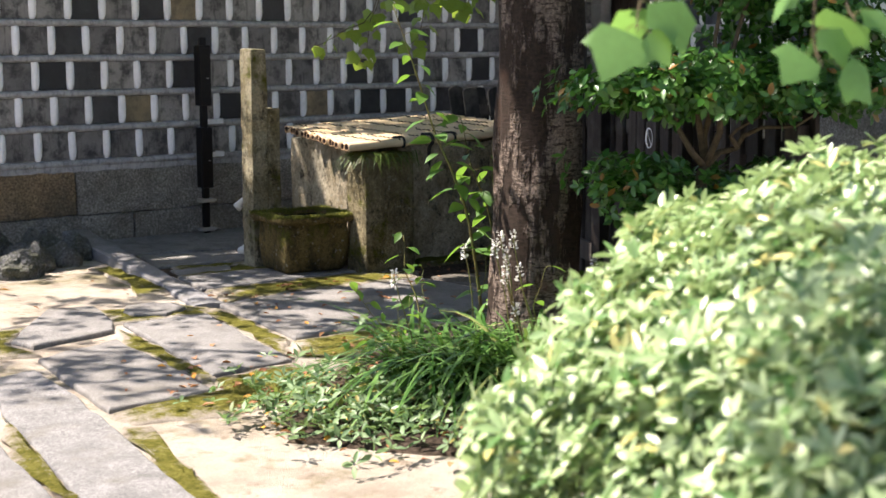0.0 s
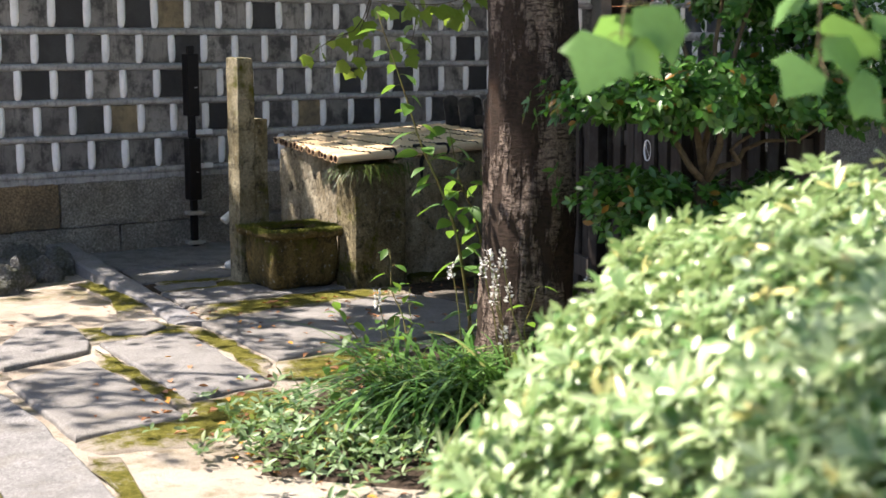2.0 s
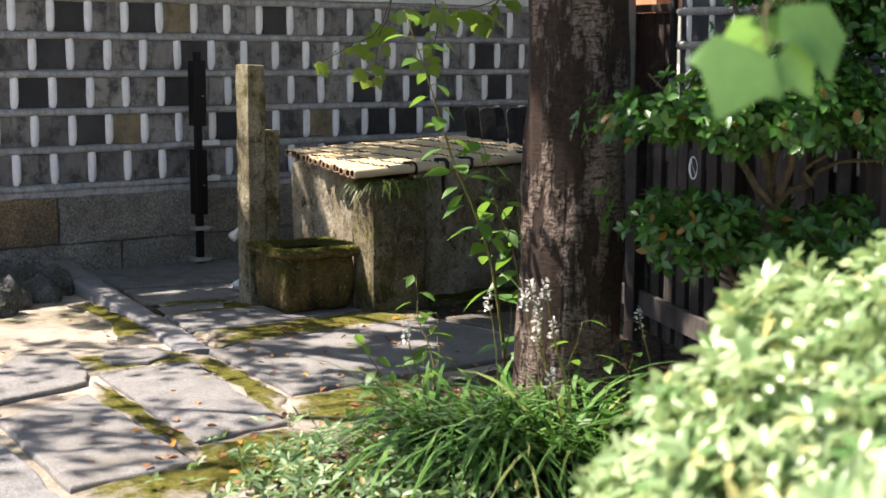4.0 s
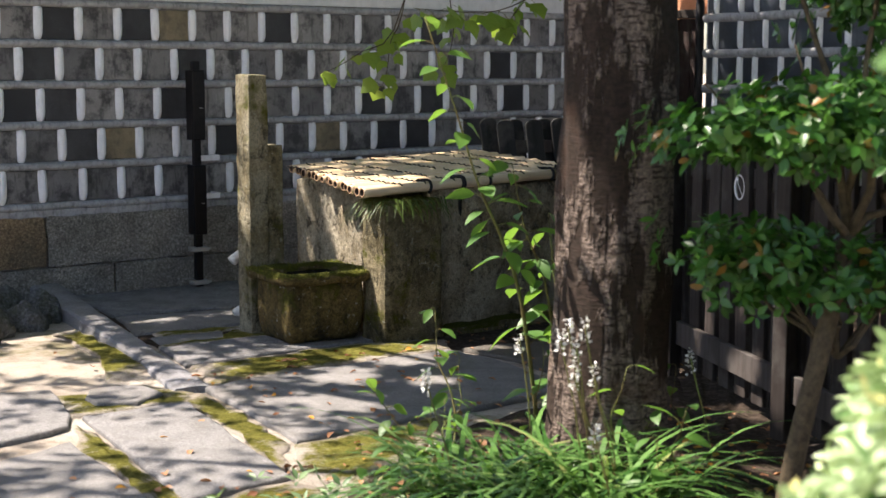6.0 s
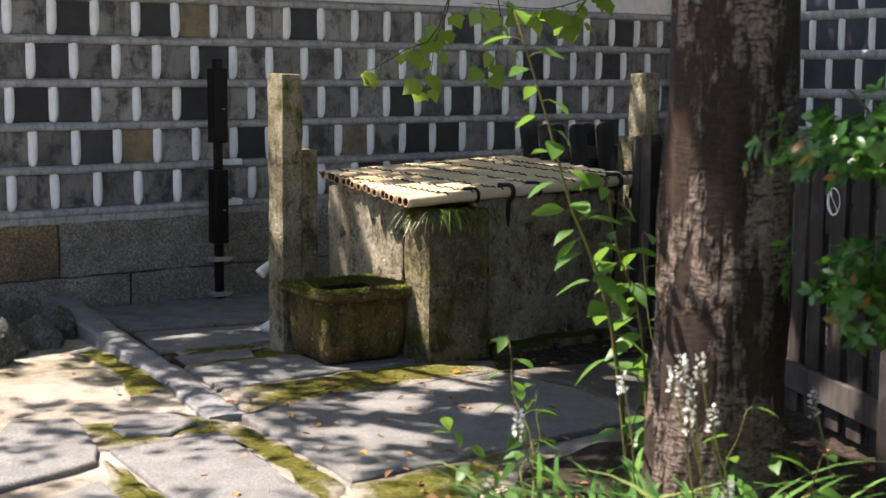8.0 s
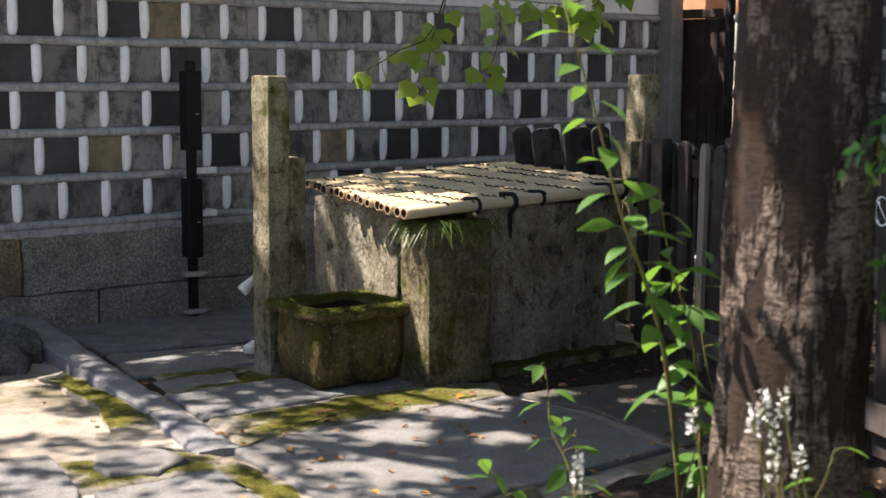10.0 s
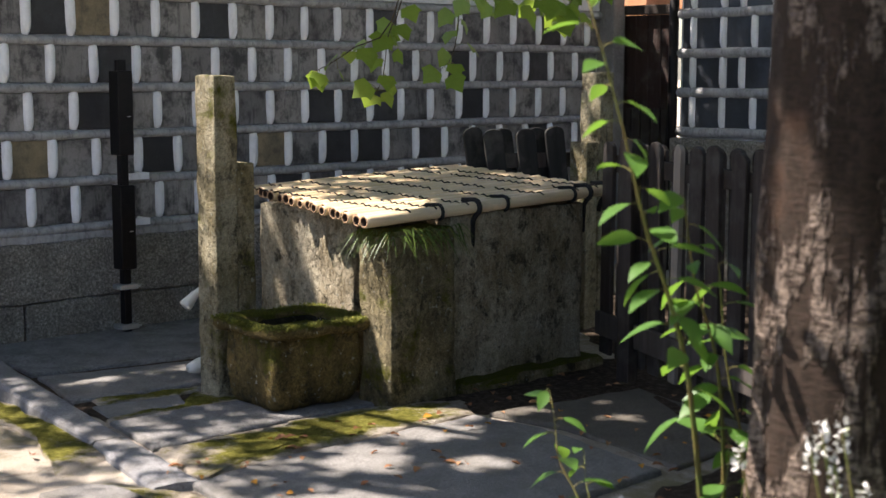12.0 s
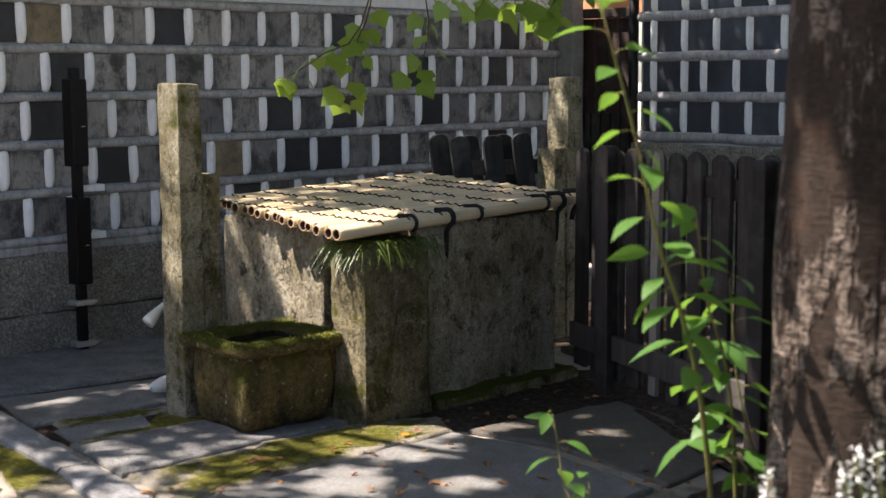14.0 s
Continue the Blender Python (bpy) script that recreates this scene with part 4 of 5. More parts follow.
def skin(bm, levels, close_first=True, close_last=True):
    """Joins rings of the same outline scaled level by level: (half x, half y, z)."""
    rings = []
    first = None
    for hx, hy, z in levels:
        if first is None:
            vs, first = ring_at(bm, hx, hy, z)
            fx, fy = hx, hy
        else:
            vs = [bm.verts.new((BX + x * hx / fx, BY + y * hy / fy, z)) for x, y in first]
        rings.append(vs)
    m = len(rings[0])
    for a_, b_ in zip(rings, rings[1:]):
        for i in range(m):
            bm.faces.new((a_[i], a_[(i + 1) % m], b_[(i + 1) % m], b_[i]))
    if close_first:
        bm.faces.new(rings[0][::-1])
    if close_last:
        bm.faces.new(rings[-1])


skin(bm, [(BW - 0.03, BD - 0.03, 0.015), (BW - 0.012, BD - 0.012, 0.04), (BW, BD, 0.10), (BW + 0.004, BD + 0.004, 0.18), (BW, BD, 0.26), (BW - 0.004, BD - 0.004, 0.315)], close_last=False)
for v in bm.verts:
    v.co += noise.noise_vector(v.co * 8) * 0.010
bm.transform(BASIN_TURN)
part("body", bm, M_BASIN, basin, smooth=True)
bm = bmesh.new()
skin(bm, [(BW - 0.01, BD - 0.01, 0.310), (BW + 0.03, BD + 0.03, 0.320), (BW + 0.045, BD + 0.045, 0.336), (BW + 0.042, BD + 0.042, 0.364), (BW + 0.02, BD + 0.02, 0.374), (BW - 0.020, BD - 0.020, 0.372), (BW - 0.036, BD - 0.034, 0.358), (BW - 0.040, BD - 0.038, 0.335)], close_last=False)
for v in bm.verts:
    v.co += noise.noise_vector(v.co * 9) * 0.012
bm.transform(BASIN_TURN)
part("rim", bm, M_BASIN, basin, "thick moss-cushioned rim", smooth=True)
bm = bmesh.new()
skin(bm, [(BW - 0.038, BD - 0.036, 0.338), (BW - 0.045, BD - 0.042, 0.28), (BW - 0.055, BD - 0.05, 0.17), (BW - 0.075, BD - 0.07, 0.06)], close_first=False)
bm.transform(BASIN_TURN)
part("hollow", bm, M_HOLLOW, basin, "stone hollow with its shade in a dark tone", smooth=True)
n = 2600
t4 = rng.uniform(0, 4, n)
u = rng.uniform(-1, 1, n)
side = t4.astype(int)
px = np.where(side == 0, u, np.where(side == 1, 1, np.where(side == 2, u, -1)))
py = np.where(side == 0, 1, np.where(side == 1, u, np.where(side == 2, -1, u)))
inset = rng.uniform(0.0, 0.05, n)
base = np.stack([BX + px * (BW + 0.045 - inset), BY + py * (BD + 0.045 - inset), rng.uniform(0.354, 0.374, n)], 1)
me = blade_mesh("moss_tuft", base, rng.normal(0, 1, (n, 3)) * [1, 1, 0], rng.uniform(0.008, 0.02, n), rng.uniform(0.004, 0.008, n), rng.uniform(0.2, 1.4, n), 2)
me.transform(BASIN_TURN)
part("moss_tuft", me, leaf_mat("rim_moss", (0.07, 0.085, 0.01), (0.20, 0.20, 0.03), (0.28, 0.25, 0.05), 0.1, (0.3, 0.33, 0.04), 0.2, 0.9), basin)

# ---------------------------------------------------------------- granite posts
post = thing("stone_post", (-0.457, -1.72, 0), "tall lichen-stained granite post with a stepped shoulder", "post", "well posts")
part("shaft", rough_box(-0.514, -0.400, -1.79, -1.65, -0.02, 1.378, 0.04, 0.006, 0.008, 9, 8), M_POST, post)
part("shoulder", rough_box(-0.398, -0.306, -1.783, -1.66, -0.02, 1.006, 0.04, 0.006, 0.008, 9, 9), M_POST, post)
post2 = copy_thing(post, Matrix.Translation((2.06, -1.70, 0.015)) @ pose(0, 0, 0, 0, 0, 180))
tagged(post2, "mossy granite post with a stepped shoulder behind the well")

# ---------------------------------------------------------------- black steel pole
pole = thing("steel_pole", (0.01, -0.19, 0.04), "black steel pole with two square sleeves by the wall", "pole")
bm = bmesh.new()
box(bm, -0.013, 0.033, -0.213, -0.167, 0.02, 1.455, 0.006)
part("shaft", bm, M_STEEL, pole)
for z0, z1 in ((0.355, 0.800), (0.958, 1.398)):
    bm = bmesh.new()
    box(bm, -0.036, 0.056, -0.236, -0.144, z0, z1, 0.008)
    sl = part("sleeve", bm, M_STEEL, pole)
    bm = bmesh.new()
    box(bm, 0.016, 0.036, -0.2385, -0.2362, z0 + 0.20, z0 + 0.204)
    part("seam", bm, M_ZINC, sl)
for z in (0.262, 0.048):
    bm = bmesh.new()
    box(bm, -0.045, 0.065, -0.232, -0.148, z - 0.014, z + 0.014, 0.005)
    cl = part("clamp", bm, M_ZINC, pole)
    bm = bmesh.new()
    tube(bm, [(-0.062, -0.215, z), (0.085, -0.215, z)], 0.008, 6)
    part("bolt", bm, M_ZINC, cl)
for z in (0.838, 0.594):
    bm = bmesh.new()
    box(bm, 0.045, 0.20, -0.145, -0.138, z - 0.018, z + 0.018, 0.002)
    part("bracket", bm, M_BAR, pole)
    bm = bmesh.new()
    box(bm, 0.185, 0.20, -0.1375, -0.035, z - 0.018, z + 0.018, 0.002)
    part("bracket", bm, M_BAR, pole)

# ---------------------------------------------------------------- hose nozzle behind the post
noz = thing("hose_nozzle", (-0.375, -1.36, 0.03), "off-white garden hose nozzle on a blue hose", "hose")
bm = bmesh.new()
tube(bm, [(-0.225, -1.36, 0.44), (-0.295, -1.36, 0.41), (-0.340, -1.36, 0.385), (-0.380, -1.36, 0.350), (-0.393, -1.36, 0.340)], [0.014, 0.016, 0.020, 0.030, 0.030], 12)
part("spray_head", bm, M_PLASTIC, noz, smooth=True)
bm = bmesh.new()
tube(bm, [(-0.225, -1.36, 0.43), (-0.255, -1.36, 0.34), (-0.290, -1.37, 0.24), (-0.300, -1.37, 0.16), (-0.265, -1.36, 0.07), (-0.225, -1.34, 0.045)], 0.016, 8)
part("hose", bm, M_BLUE, noz, smooth=True)
bm = bmesh.new()
tube(bm, [(-0.395, -1.38, 0.055), (-0.345, -1.38, 0.06), (-0.265, -1.37, 0.065), (-0.175, -1.36, 0.06)], [0.02, 0.035, 0.037, 0.03], 12)
part("foot", bm, M_PLASTIC, noz, smooth=True)

# ---------------------------------------------------------------- dark board fences


def board_mesh(name, w, t, h, mat):
    """An upright board with a rounded head, its foot at z = 0."""
    bm = bmesh.new()
    outline = [(-w / 2, 0), (w / 2, 0), (w / 2, h - 0.035)]
    outline += [(w / 2 * math.cos(a_), h - 0.035 + 0.035 * math.sin(a_)) for a_ in np.linspace(0.3, math.pi - 0.3, 7)]
    outline += [(-w / 2, h - 0.035)]
    front = [bm.verts.new((x, -t / 2, z)) for x, z in outline]
    back = [bm.verts.new((x, t / 2, z)) for x, z in outline]
    bm.faces.new(front), bm.faces.new(back[::-1])
    for i in range(len(outline)):
        k = (i + 1) % len(outline)
        bm.faces.new((front[i], back[i], back[k], front[k]))
    bmesh.ops.bevel(bm, geom=bm.edges[:], offset=0.003, segments=1, affect="EDGES")
    bmesh.ops.recalc_face_normals(bm, faces=bm.faces)
    me = bpy.data.meshes.new(name)
    bm.to_mesh(me)
    bm.free()
    me.materials.append(mat)
    return me


def fence(label, p, q, h0, h1, foot, gap, pale=(), mat=None, tilt=0.0):
    p, q = Vector(p), Vector(q)
    d = (q - p).normalized()
    length = (q - p).length
    ang = math.degrees(math.atan2(d.y, d.x))
    f = thing("board_fence", (*p, 0), label, "fence", "dark board fences")
    me = board_mesh("board", 0.108, 0.022, 1.0, mat or M_WOOD)
    me2 = board_mesh("board", 0.060, 0.022, 1.0, M_WOOD_PALE)
    n = int(length / gap)
    for i in range(n + 1):
        c_ = p + d * (i * gap)
        h = h0 + (h1 - h0) * i / n + rng.normal(0, 0.006)
        off = 0.0 if i % 2 else 0.052
        b_ = new("board", me2 if i in pale else me)
        b_.parent = f
        b_.matrix_parent_inverse = f.matrix_basis.inverted()
        b_.matrix_basis = Matrix.Translation((c_.x - d.y * off, c_.y + d.x * off, foot + 0.004)) @ pose(0, 0, 0, 0, tilt + rng.normal(0, 0.8), ang) @ Matrix.Diagonal((1, 1, h - foot, 1))
    for z, w in ((foot + 0.10, 0.055), (h0 - 0.22, 0.04)):
        bm = bmesh.new()
        box(bm, 0, length, -0.014, 0.014, z, z + w * 2, 0.004)
        ob = part("rail", bm, M_RAIL if z < 0.4 else M_WOOD, None)
        ob.parent = f
        ob.matrix_parent_inverse = f.matrix_basis.inverted()
        ahead = 0.082 if z < 0.4 else 0.026
        ob.matrix_basis = Matrix.Translation((p.x - d.y * ahead, p.y + d.x * ahead, 0)) @ pose(0, 0, 0, 0, 0, ang)
    for k in range(int(length / 1.2) + 1):
        c_ = p + d * min(length, 1.2 * k)
        bm = bmesh.new()
        box(bm, c_.x - 0.035 - d.y * 0.11, c_.x + 0.035 - d.y * 0.11, c_.y - 0.035 + d.x * 0.11, c_.y + 0.035 + d.x * 0.11, -0.02, h0 - 0.05, 0.006)
        part("post", bm, M_WOOD, f)
    return f


F0, F1 = (1.285, -2.472), (-0.425, -6.077)
fence("weathered dark wooden board fence beside the tree", F1, F0, 1.15, 1.07, 0.06, 0.086, pale=(38,))
fence("charred black board fence behind the well", (1.565, -1.447), (2.02, -1.667), 1.10, 1.10, 0.06, 0.085, mat=M_CHAR, tilt=-7.0)

# round prohibition sign on the fence
fd = (Vector(F1) - Vector(F0)).normalized()
fn = Vector((fd.y, -fd.x))
if fn.x > 0:
    fn = -fn
ang = math.degrees(math.atan2(fd.y, fd.x))
sp = Vector((0.365, -4.49)) + fn * 0.088
sign = thing("prohibition_sign", (sp.x, sp.y, 0.93), "small white ring with a slash on a dark board", "sign")
sm = Matrix.Translation((sp.x, sp.y, 0.93)) @ pose(0, 0, 0, 0, 0, ang + 180 if (pose(0, 0, 0, 0, 0, ang) @ Vector((0, -1, 0))).dot(Vector((*fn, 0))) < 0 else ang)
bm = bmesh.new()
box(bm, -0.075, 0.075, 0.0, 0.012, -0.13, 0.08, 0.003)
bm.transform(sm)
part("board", bm, M_SIGNDARK, sign)
bm = bmesh.new()
pts = [(0.05 * math.cos(t), -0.004, 0.05 * math.sin(t)) for t in np.linspace(0, 2 * math.pi, 33)]
tube(bm, pts, 0.006, 6, False)
bm.transform(sm)
part("ring", bm, M_SIGNWHITE, sign)
bm = bmesh.new()
tube(bm, [(-0.036, -0.004, 0.036), (0.036, -0.004, -0.036)], 0.006, 6)
bm.transform(sm)
part("slash", bm, M_SIGNWHITE, sign)
for z, w in ((-0.082, 0.035), (-0.10, 0.022)):
    bm = bmesh.new()
    box(bm, -w, w, -0.003, -0.0005, z - 0.004, z + 0.004)
    bm.transform(sm)
    part("writing", bm, M_RAIL, sign)

# ---------------------------------------------------------------- cherry tree
tree = thing("cherry_tree", (-1.02, -5.04, 0), "mature cherry tree with pale banded bark and dark furrows", "tree")
bm = bmesh.new()
TX, TY, TR = -1.02, -5.04, 0.186
loops, SEG = [], 40
zs = [-0.05, 0.0, 0.06, 0.14, 0.25, 0.4, 0.6] + list(np.arange(0.66, 3.2, 0.06))
for z in zs:
    flare = 1 + 0.45 * math.exp(-max(z, 0) / 0.13)
    cx, cy = TX + 0.012 * z + 0.01 * math.sin(z * 2.2), TY - 0.004 * z
    row = []
    for j in range(SEG):
        t = 2 * math.pi * j / SEG
        q = Vector((math.cos(t) * 1.6, math.sin(t) * 1.6, z * 1.1))
        plates = noise.fractal(Vector((q.x * 3.2, q.y * 3.2, q.z * 1.6)), 1.0, 2.0, 4) * 0.024 + noise.noise(q * 0.9) * 0.012
        root = 0.05 * max(0, math.sin(t * 3 + 1)) * math.exp(-max(z, 0) / 0.1)
        r = TR * (1 - 0.022 * z) * flare + plates + root
        row.append(bm.verts.new((cx + r * math.cos(t), cy + r * math.sin(t), z)))
    loops.append(row)
for a_, b_ in zip(loops, loops[1:]):
    for j in range(SEG):
        bm.faces.new((a_[j], a_[(j + 1) % SEG], b_[(j + 1) % SEG], b_[j]))
bm.faces.new(loops[-1])
part("trunk", bm, M_BARK, tree, smooth=True)
top = (TX + 0.04, TY - 0.012, 3.05)
lean = np.array(SUN_DIR) / SUN_DIR.z
# boughs reach up over the stretches of the garden that they shade: a place on the ground, a height, a girth
for i, (gx_, gy_, high, r) in enumerate(((-1.0, -3.2, 4.8, 0.11), (-2.2, -3.6, 5.0, 0.10), (-0.4, -1.4, 5.0, 0.09), (0.4, -3.2, 4.8, 0.10), (-1.5, -1.8, 5.2, 0.08), (1.2, -3.6, 4.4, 0.10), (0.6, -6.2, 4.6, 0.09), (2.2, -2.2, 4.2, 0.08), (3.2, -3.0, 4.0, 0.07), (2.8, -5.0, 4.2, 0.07), (-2.6, -9.4, 5.0, 0.08), (1.0, -1.8, 4.6, 0.08))):
    tip = np.array([gx_, gy_, 0.0]) + lean * high
    pts = bent(top, tuple(tip), 10, 0.25, i * 3.1)
    bm = bmesh.new()
    tube(bm, pts, [r * (1 - 0.085 * k) for k in range(11)], 9)
    part("limb", bm, M_BARK, tree, smooth=True)
centres = []


def shade(count, x, y, z, height, spread=0.0):
    """Unseen leaf clumps of the crown, placed sunward of a stretch of the garden to shade it."""
    for _ in range(count):
        low = np.array([rng.uniform(*x), rng.uniform(*y), rng.uniform(*z)])
        centres.append(low + lean * rng.uniform(*height) + rng.normal(0, 1, 3) * spread)


# the crown's dense side, unseen, added over the well, the fence and the second wall to block sky
for _ in range(640):
    centres.append(np.array([rng.uniform(0.053, 4.253), rng.uniform(-9.186, -2.186), rng.uniform(3.4, 5.0)]))
shade(150, (1.392, 3.692), (-5.72, -1.12), (0.0, 0.1), (3.2, 4.6))
shade(460, (3.826, 4.026), (-5.545, -0.545), (0.2, 2.4), (2.2, 3.4))
shade(90, (-1.264, -0.864), (-5.226, -4.826), (0.3, 2.6), (2.4, 3.6), 0.05)
shade(70, (-1.264, -0.864), (-5.226, -4.826), (1.5, 2.7), (2.4, 3.6), 0.05)
for _ in range(330):
    centres.append(np.array([rng.uniform(-1.393, 0.907), rng.uniform(-6.474, -2.174), rng.uniform(3.2, 4.8)]))
shade(380, (-0.824, 1.276), (-6.496, -2.696), (0.3, 1.8), (2.6, 4.2))
# the high thin spread that dapples the paving, in loose bunches
for _ in range(34):
    bx, by, bz = rng.uniform(-3.113, 1.187), rng.uniform(-4.798, -0.498), rng.uniform(4.4, 5.6)
    if bx < -1.5 and -3.7 < by < -1.0 and rng.random() < 0.6:
        continue
    for _ in range(4):
        centres.append(np.array([bx, by, 0.0]) + lean * bz + rng.normal(0, 1, 3) * [0.26, 0.26, 0.2])
shade(40, (-0.499, 0.401), (-3.949, -2.899), (0.0, 0.05), (4.4, 5.4), 0.05)
shade(70, (-0.141, 1.009), (-3.96, -2.71), (0.0, 0.05), (4.4, 5.4), 0.05)
shade(70, (-0.885, 0.915), (-3.947, -2.647), (0.0, 0.05), (4.4, 5.4), 0.15)
shade(64, (-1.085, 0.215), (-2.271, -0.571), (0.0, 0.05), (4.4, 5.4), 0.15)
shade(14, (-0.534, -0.474), (-1.759, -1.639), (0.2, 1.0), (4.0, 5.2))
shade(66, (0.157, 1.457), (-2.522, -1.322), (0.85, 0.95), (4.0, 5.2), 0.05)
shade(80, (-3.648, -1.548), (-10.089, -9.189), (0.0, 0.1), (4.6, 5.6), 0.1)
shade(90, (-0.6, 1.0), (-3.95, -2.65), (0.0, 0.05), (4.4, 5.4), 0.1)
shade(10, (-2.7, -1.6), (-4.7, -3.2), (0.0, 0.05), (4.6, 5.6), 0.1)
shade(9, (-1.8, -1.2), (-5.6, -4.9), (0.2, 0.4), (4.4, 5.2), 0.05)
shade(75, (-3.5, -2.0), (-9.8, -8.95), (0.1, 0.55), (4.0, 5.0), 0.08)
shade(20, (-1.2, -0.2), (-3.75, -2.85), (0.0, 0.05), (4.4, 5.2), 0.1)
shade(8, (-1.9, -1.2), (-2.6, -1.6), (0.0, 0.05), (4.6, 5.4), 0.1)
centres = np.array(centres)
# keep the sky open over the azaleas and the sunlit path
sd = np.array(SUN_DIR)
foot = centres[:, :2] - sd[:2] / sd[2] * centres[:, 2:3]
open_ = ((foot[:, 0] < -1.75) & (foot[:, 1] < -5.1) & (foot[:, 1] > -8.6)) | ((foot[:, 0] < -2.7) & (foot[:, 1] < -4.6) & (foot[:, 1] > -8.6))
centres = centres[~open_]
# a few sprays overhead that dapple the azalea
few = np.stack([rng.uniform(-2.8, -1.4, 16), rng.uniform(-9.4, -8.6, 16), rng.uniform(0.2, 0.7, 16)], 1) + lean * rng.uniform(3.6, 4.6, (16, 1))
centres = np.concatenate([centres, few])
n_leaf = 24
pos = np.repeat(centres, n_leaf, 0) + rng.normal(0, 1, (len(centres) * n_leaf, 3)) * [0.23, 0.23, 0.11]
# chinks between the leaves, through which the sun falls on stone and earth
for cx, cy, cz, r in ((-0.023, -2.017, 0.643, 0.13), (-0.053, -2.324, 0.506, 0.15), (-0.549, -1.703, 1.12, 0.12), (-0.203, -2.43, 0.799, 0.15), (0.133, -2.648, 0, 0.26), (-0.24, -2.876, 0, 0.2), (-0.703, -3.018, 0, 0.18), (-0.728, -0.896, 0, 0.1), (-1.296, -5.286, 0.341, 0.3), (-0.964, -5.449, 0.292, 0.22), (-1.136, -4.677, 0.682, 0.22), (-1.342, -4.683, 1.169, 0.14), (-0.933, -4.676, 0.39, 0.2),
                      (-0.708, -1.176, 0, 0.13), (-0.264, -1.219, 0, 0.07), (-0.995, -3.423, 0, 0.2), (-0.438, -3.336, 0, 0.14), (-0.146, -2.93, 0, 0.1), (-1.166, -4.94, 0.877, 0.12), (-1.17, -4.902, 1.461, 0.07), (-1.136, -4.881, 0.536, 0.15), (-1.175, -4.997, 1.12, 0.09), (0.559, -3.782, 0.195, 0.2), (-0.863, -5.744, 1.704, 0.22), (-0.537, -5.959, 1.656, 0.28), (-1.101, -5.677, 1.363, 0.08), (-0.40, -5.75, 1.60, 0.22), (-0.75, -5.6, 1.45, 0.10), (-1.15, -5.35, 0.35, 0.22), (-1.45, -5.4, 0.4, 0.2),
                      (0.03, -1.95, 0.50, 0.20), (-0.105, -2.35, 0.50, 0.20), (0.06, -2.18, 0.79, 0.24), (0.30, -2.22, 0.80, 0.12), (-0.514, -1.72, 1.20, 0.17), (-0.514, -1.72, 0.75, 0.10), (-0.25, -2.70, 0.0, 0.24), (-0.60, -2.95, 0.0, 0.14), (-1.80, -1.75, 0.0, 0.26), (-1.60, -2.1, 0.0, 0.16), (-1.15, -4.85, 0.55, 0.22), (-1.20, -4.95, 0.95, 0.12), (0.20, -4.55, 0.25, 0.22), (0.02, -4.95, 0.25, 0.16), (0.40, -4.15, 0.35, 0.12), (-0.55, -4.9, 0.0, 0.12), (-0.35, -5.25, 0.0, 0.14), (0.45, -3.25, 0.0, 0.13), (0.30, -2.95, 0.0, 0.10), (0.62, -3.05, 0.0, 0.08)):
    away = pos - [cx, cy, cz]
    away -= (away @ sd)[:, None] * sd
    pos = pos[np.linalg.norm(away, axis=1) > r]
way = rng.normal(0, 1, pos.shape) * [1, 1, 0.4] - [0, 0, 0.3]
up = rng.normal(0, 0.5, pos.shape) + [0, 0, 1]
part("crown", leaf_mesh("crown", pos, way, unit(up), rng.uniform(0.09, 0.14, len(pos)), rng.uniform(0.05, 0.07, len(pos))), M_CROWN, tree)

# ---------------------------------------------------------------- sunlit azalea in front
azalea = thing("azalea_bush", (-2.21, -8.39, 0), "large clipped azalea bush with pale green sunlit leaves", "bush")


def mound_points(n, cx, cy, rx, ry, h, low=0.02, lump=0.13, seed=0.0, square=0.55):
    """Points on a lumpy dome and the way out from it."""
    t = rng.uniform(0, 2 * np.pi, n)
    cz = rng.uniform(low, 1, n)
    s = np.sqrt(1 - cz ** 2)
    d = np.stack([s * np.cos(t), s * np.sin(t), cz], 1)
    k = np.array([1 + lump * noise.fractal(Vector((a_ * 2.2 + seed, b_ * 2.2, c_ * 2.2)), 1.0, 2.0, 3) for a_, b_, c_ in d])
    k *= rng.uniform(0.90, 1.03, n)
    flat = (np.linalg.norm(d[:, :2], axis=1) ** (square - 1))[:, None]
    d = np.concatenate([d[:, :2] * flat, np.abs(d[:, 2:]) ** square], 1)
    k *= 1 - 0.24 * (1 - d[:, 2]) ** 2
    p = np.stack([cx + d[:, 0] * rx * k, cy + d[:, 1] * ry * k, d[:, 2] * h * k], 1)
    out = unit(d / [rx, ry, h] + rng.normal(0, 0.25, (n, 3)) + [0, 0, 0.15])
    return p, out


AZ = (-2.19, -8.36, 1.37, 1.46, 1.15)
p1, o1 = mound_points(13000, *AZ, seed=1.0)
pos, way, up, ln, wd = whorls(p1, o1, 6, 0.050, 0.019, 0.8, 0.30)
part("leaves", leaf_mesh("leaves", pos, way, up, ln, wd), M_AZALEA, azalea)
p2, o2 = mound_points(4200, AZ[0], AZ[1], AZ[2] * 0.86, AZ[3] * 0.86, AZ[4] * 0.88, seed=2.0)
pos, way, up, ln, wd = whorls(p2, o2, 5, 0.058, 0.024, 0.8, 0.2)
part("inner_leaves", leaf_mesh("inner_leaves", pos, way, up, ln, wd), M_AZALEA, azalea)
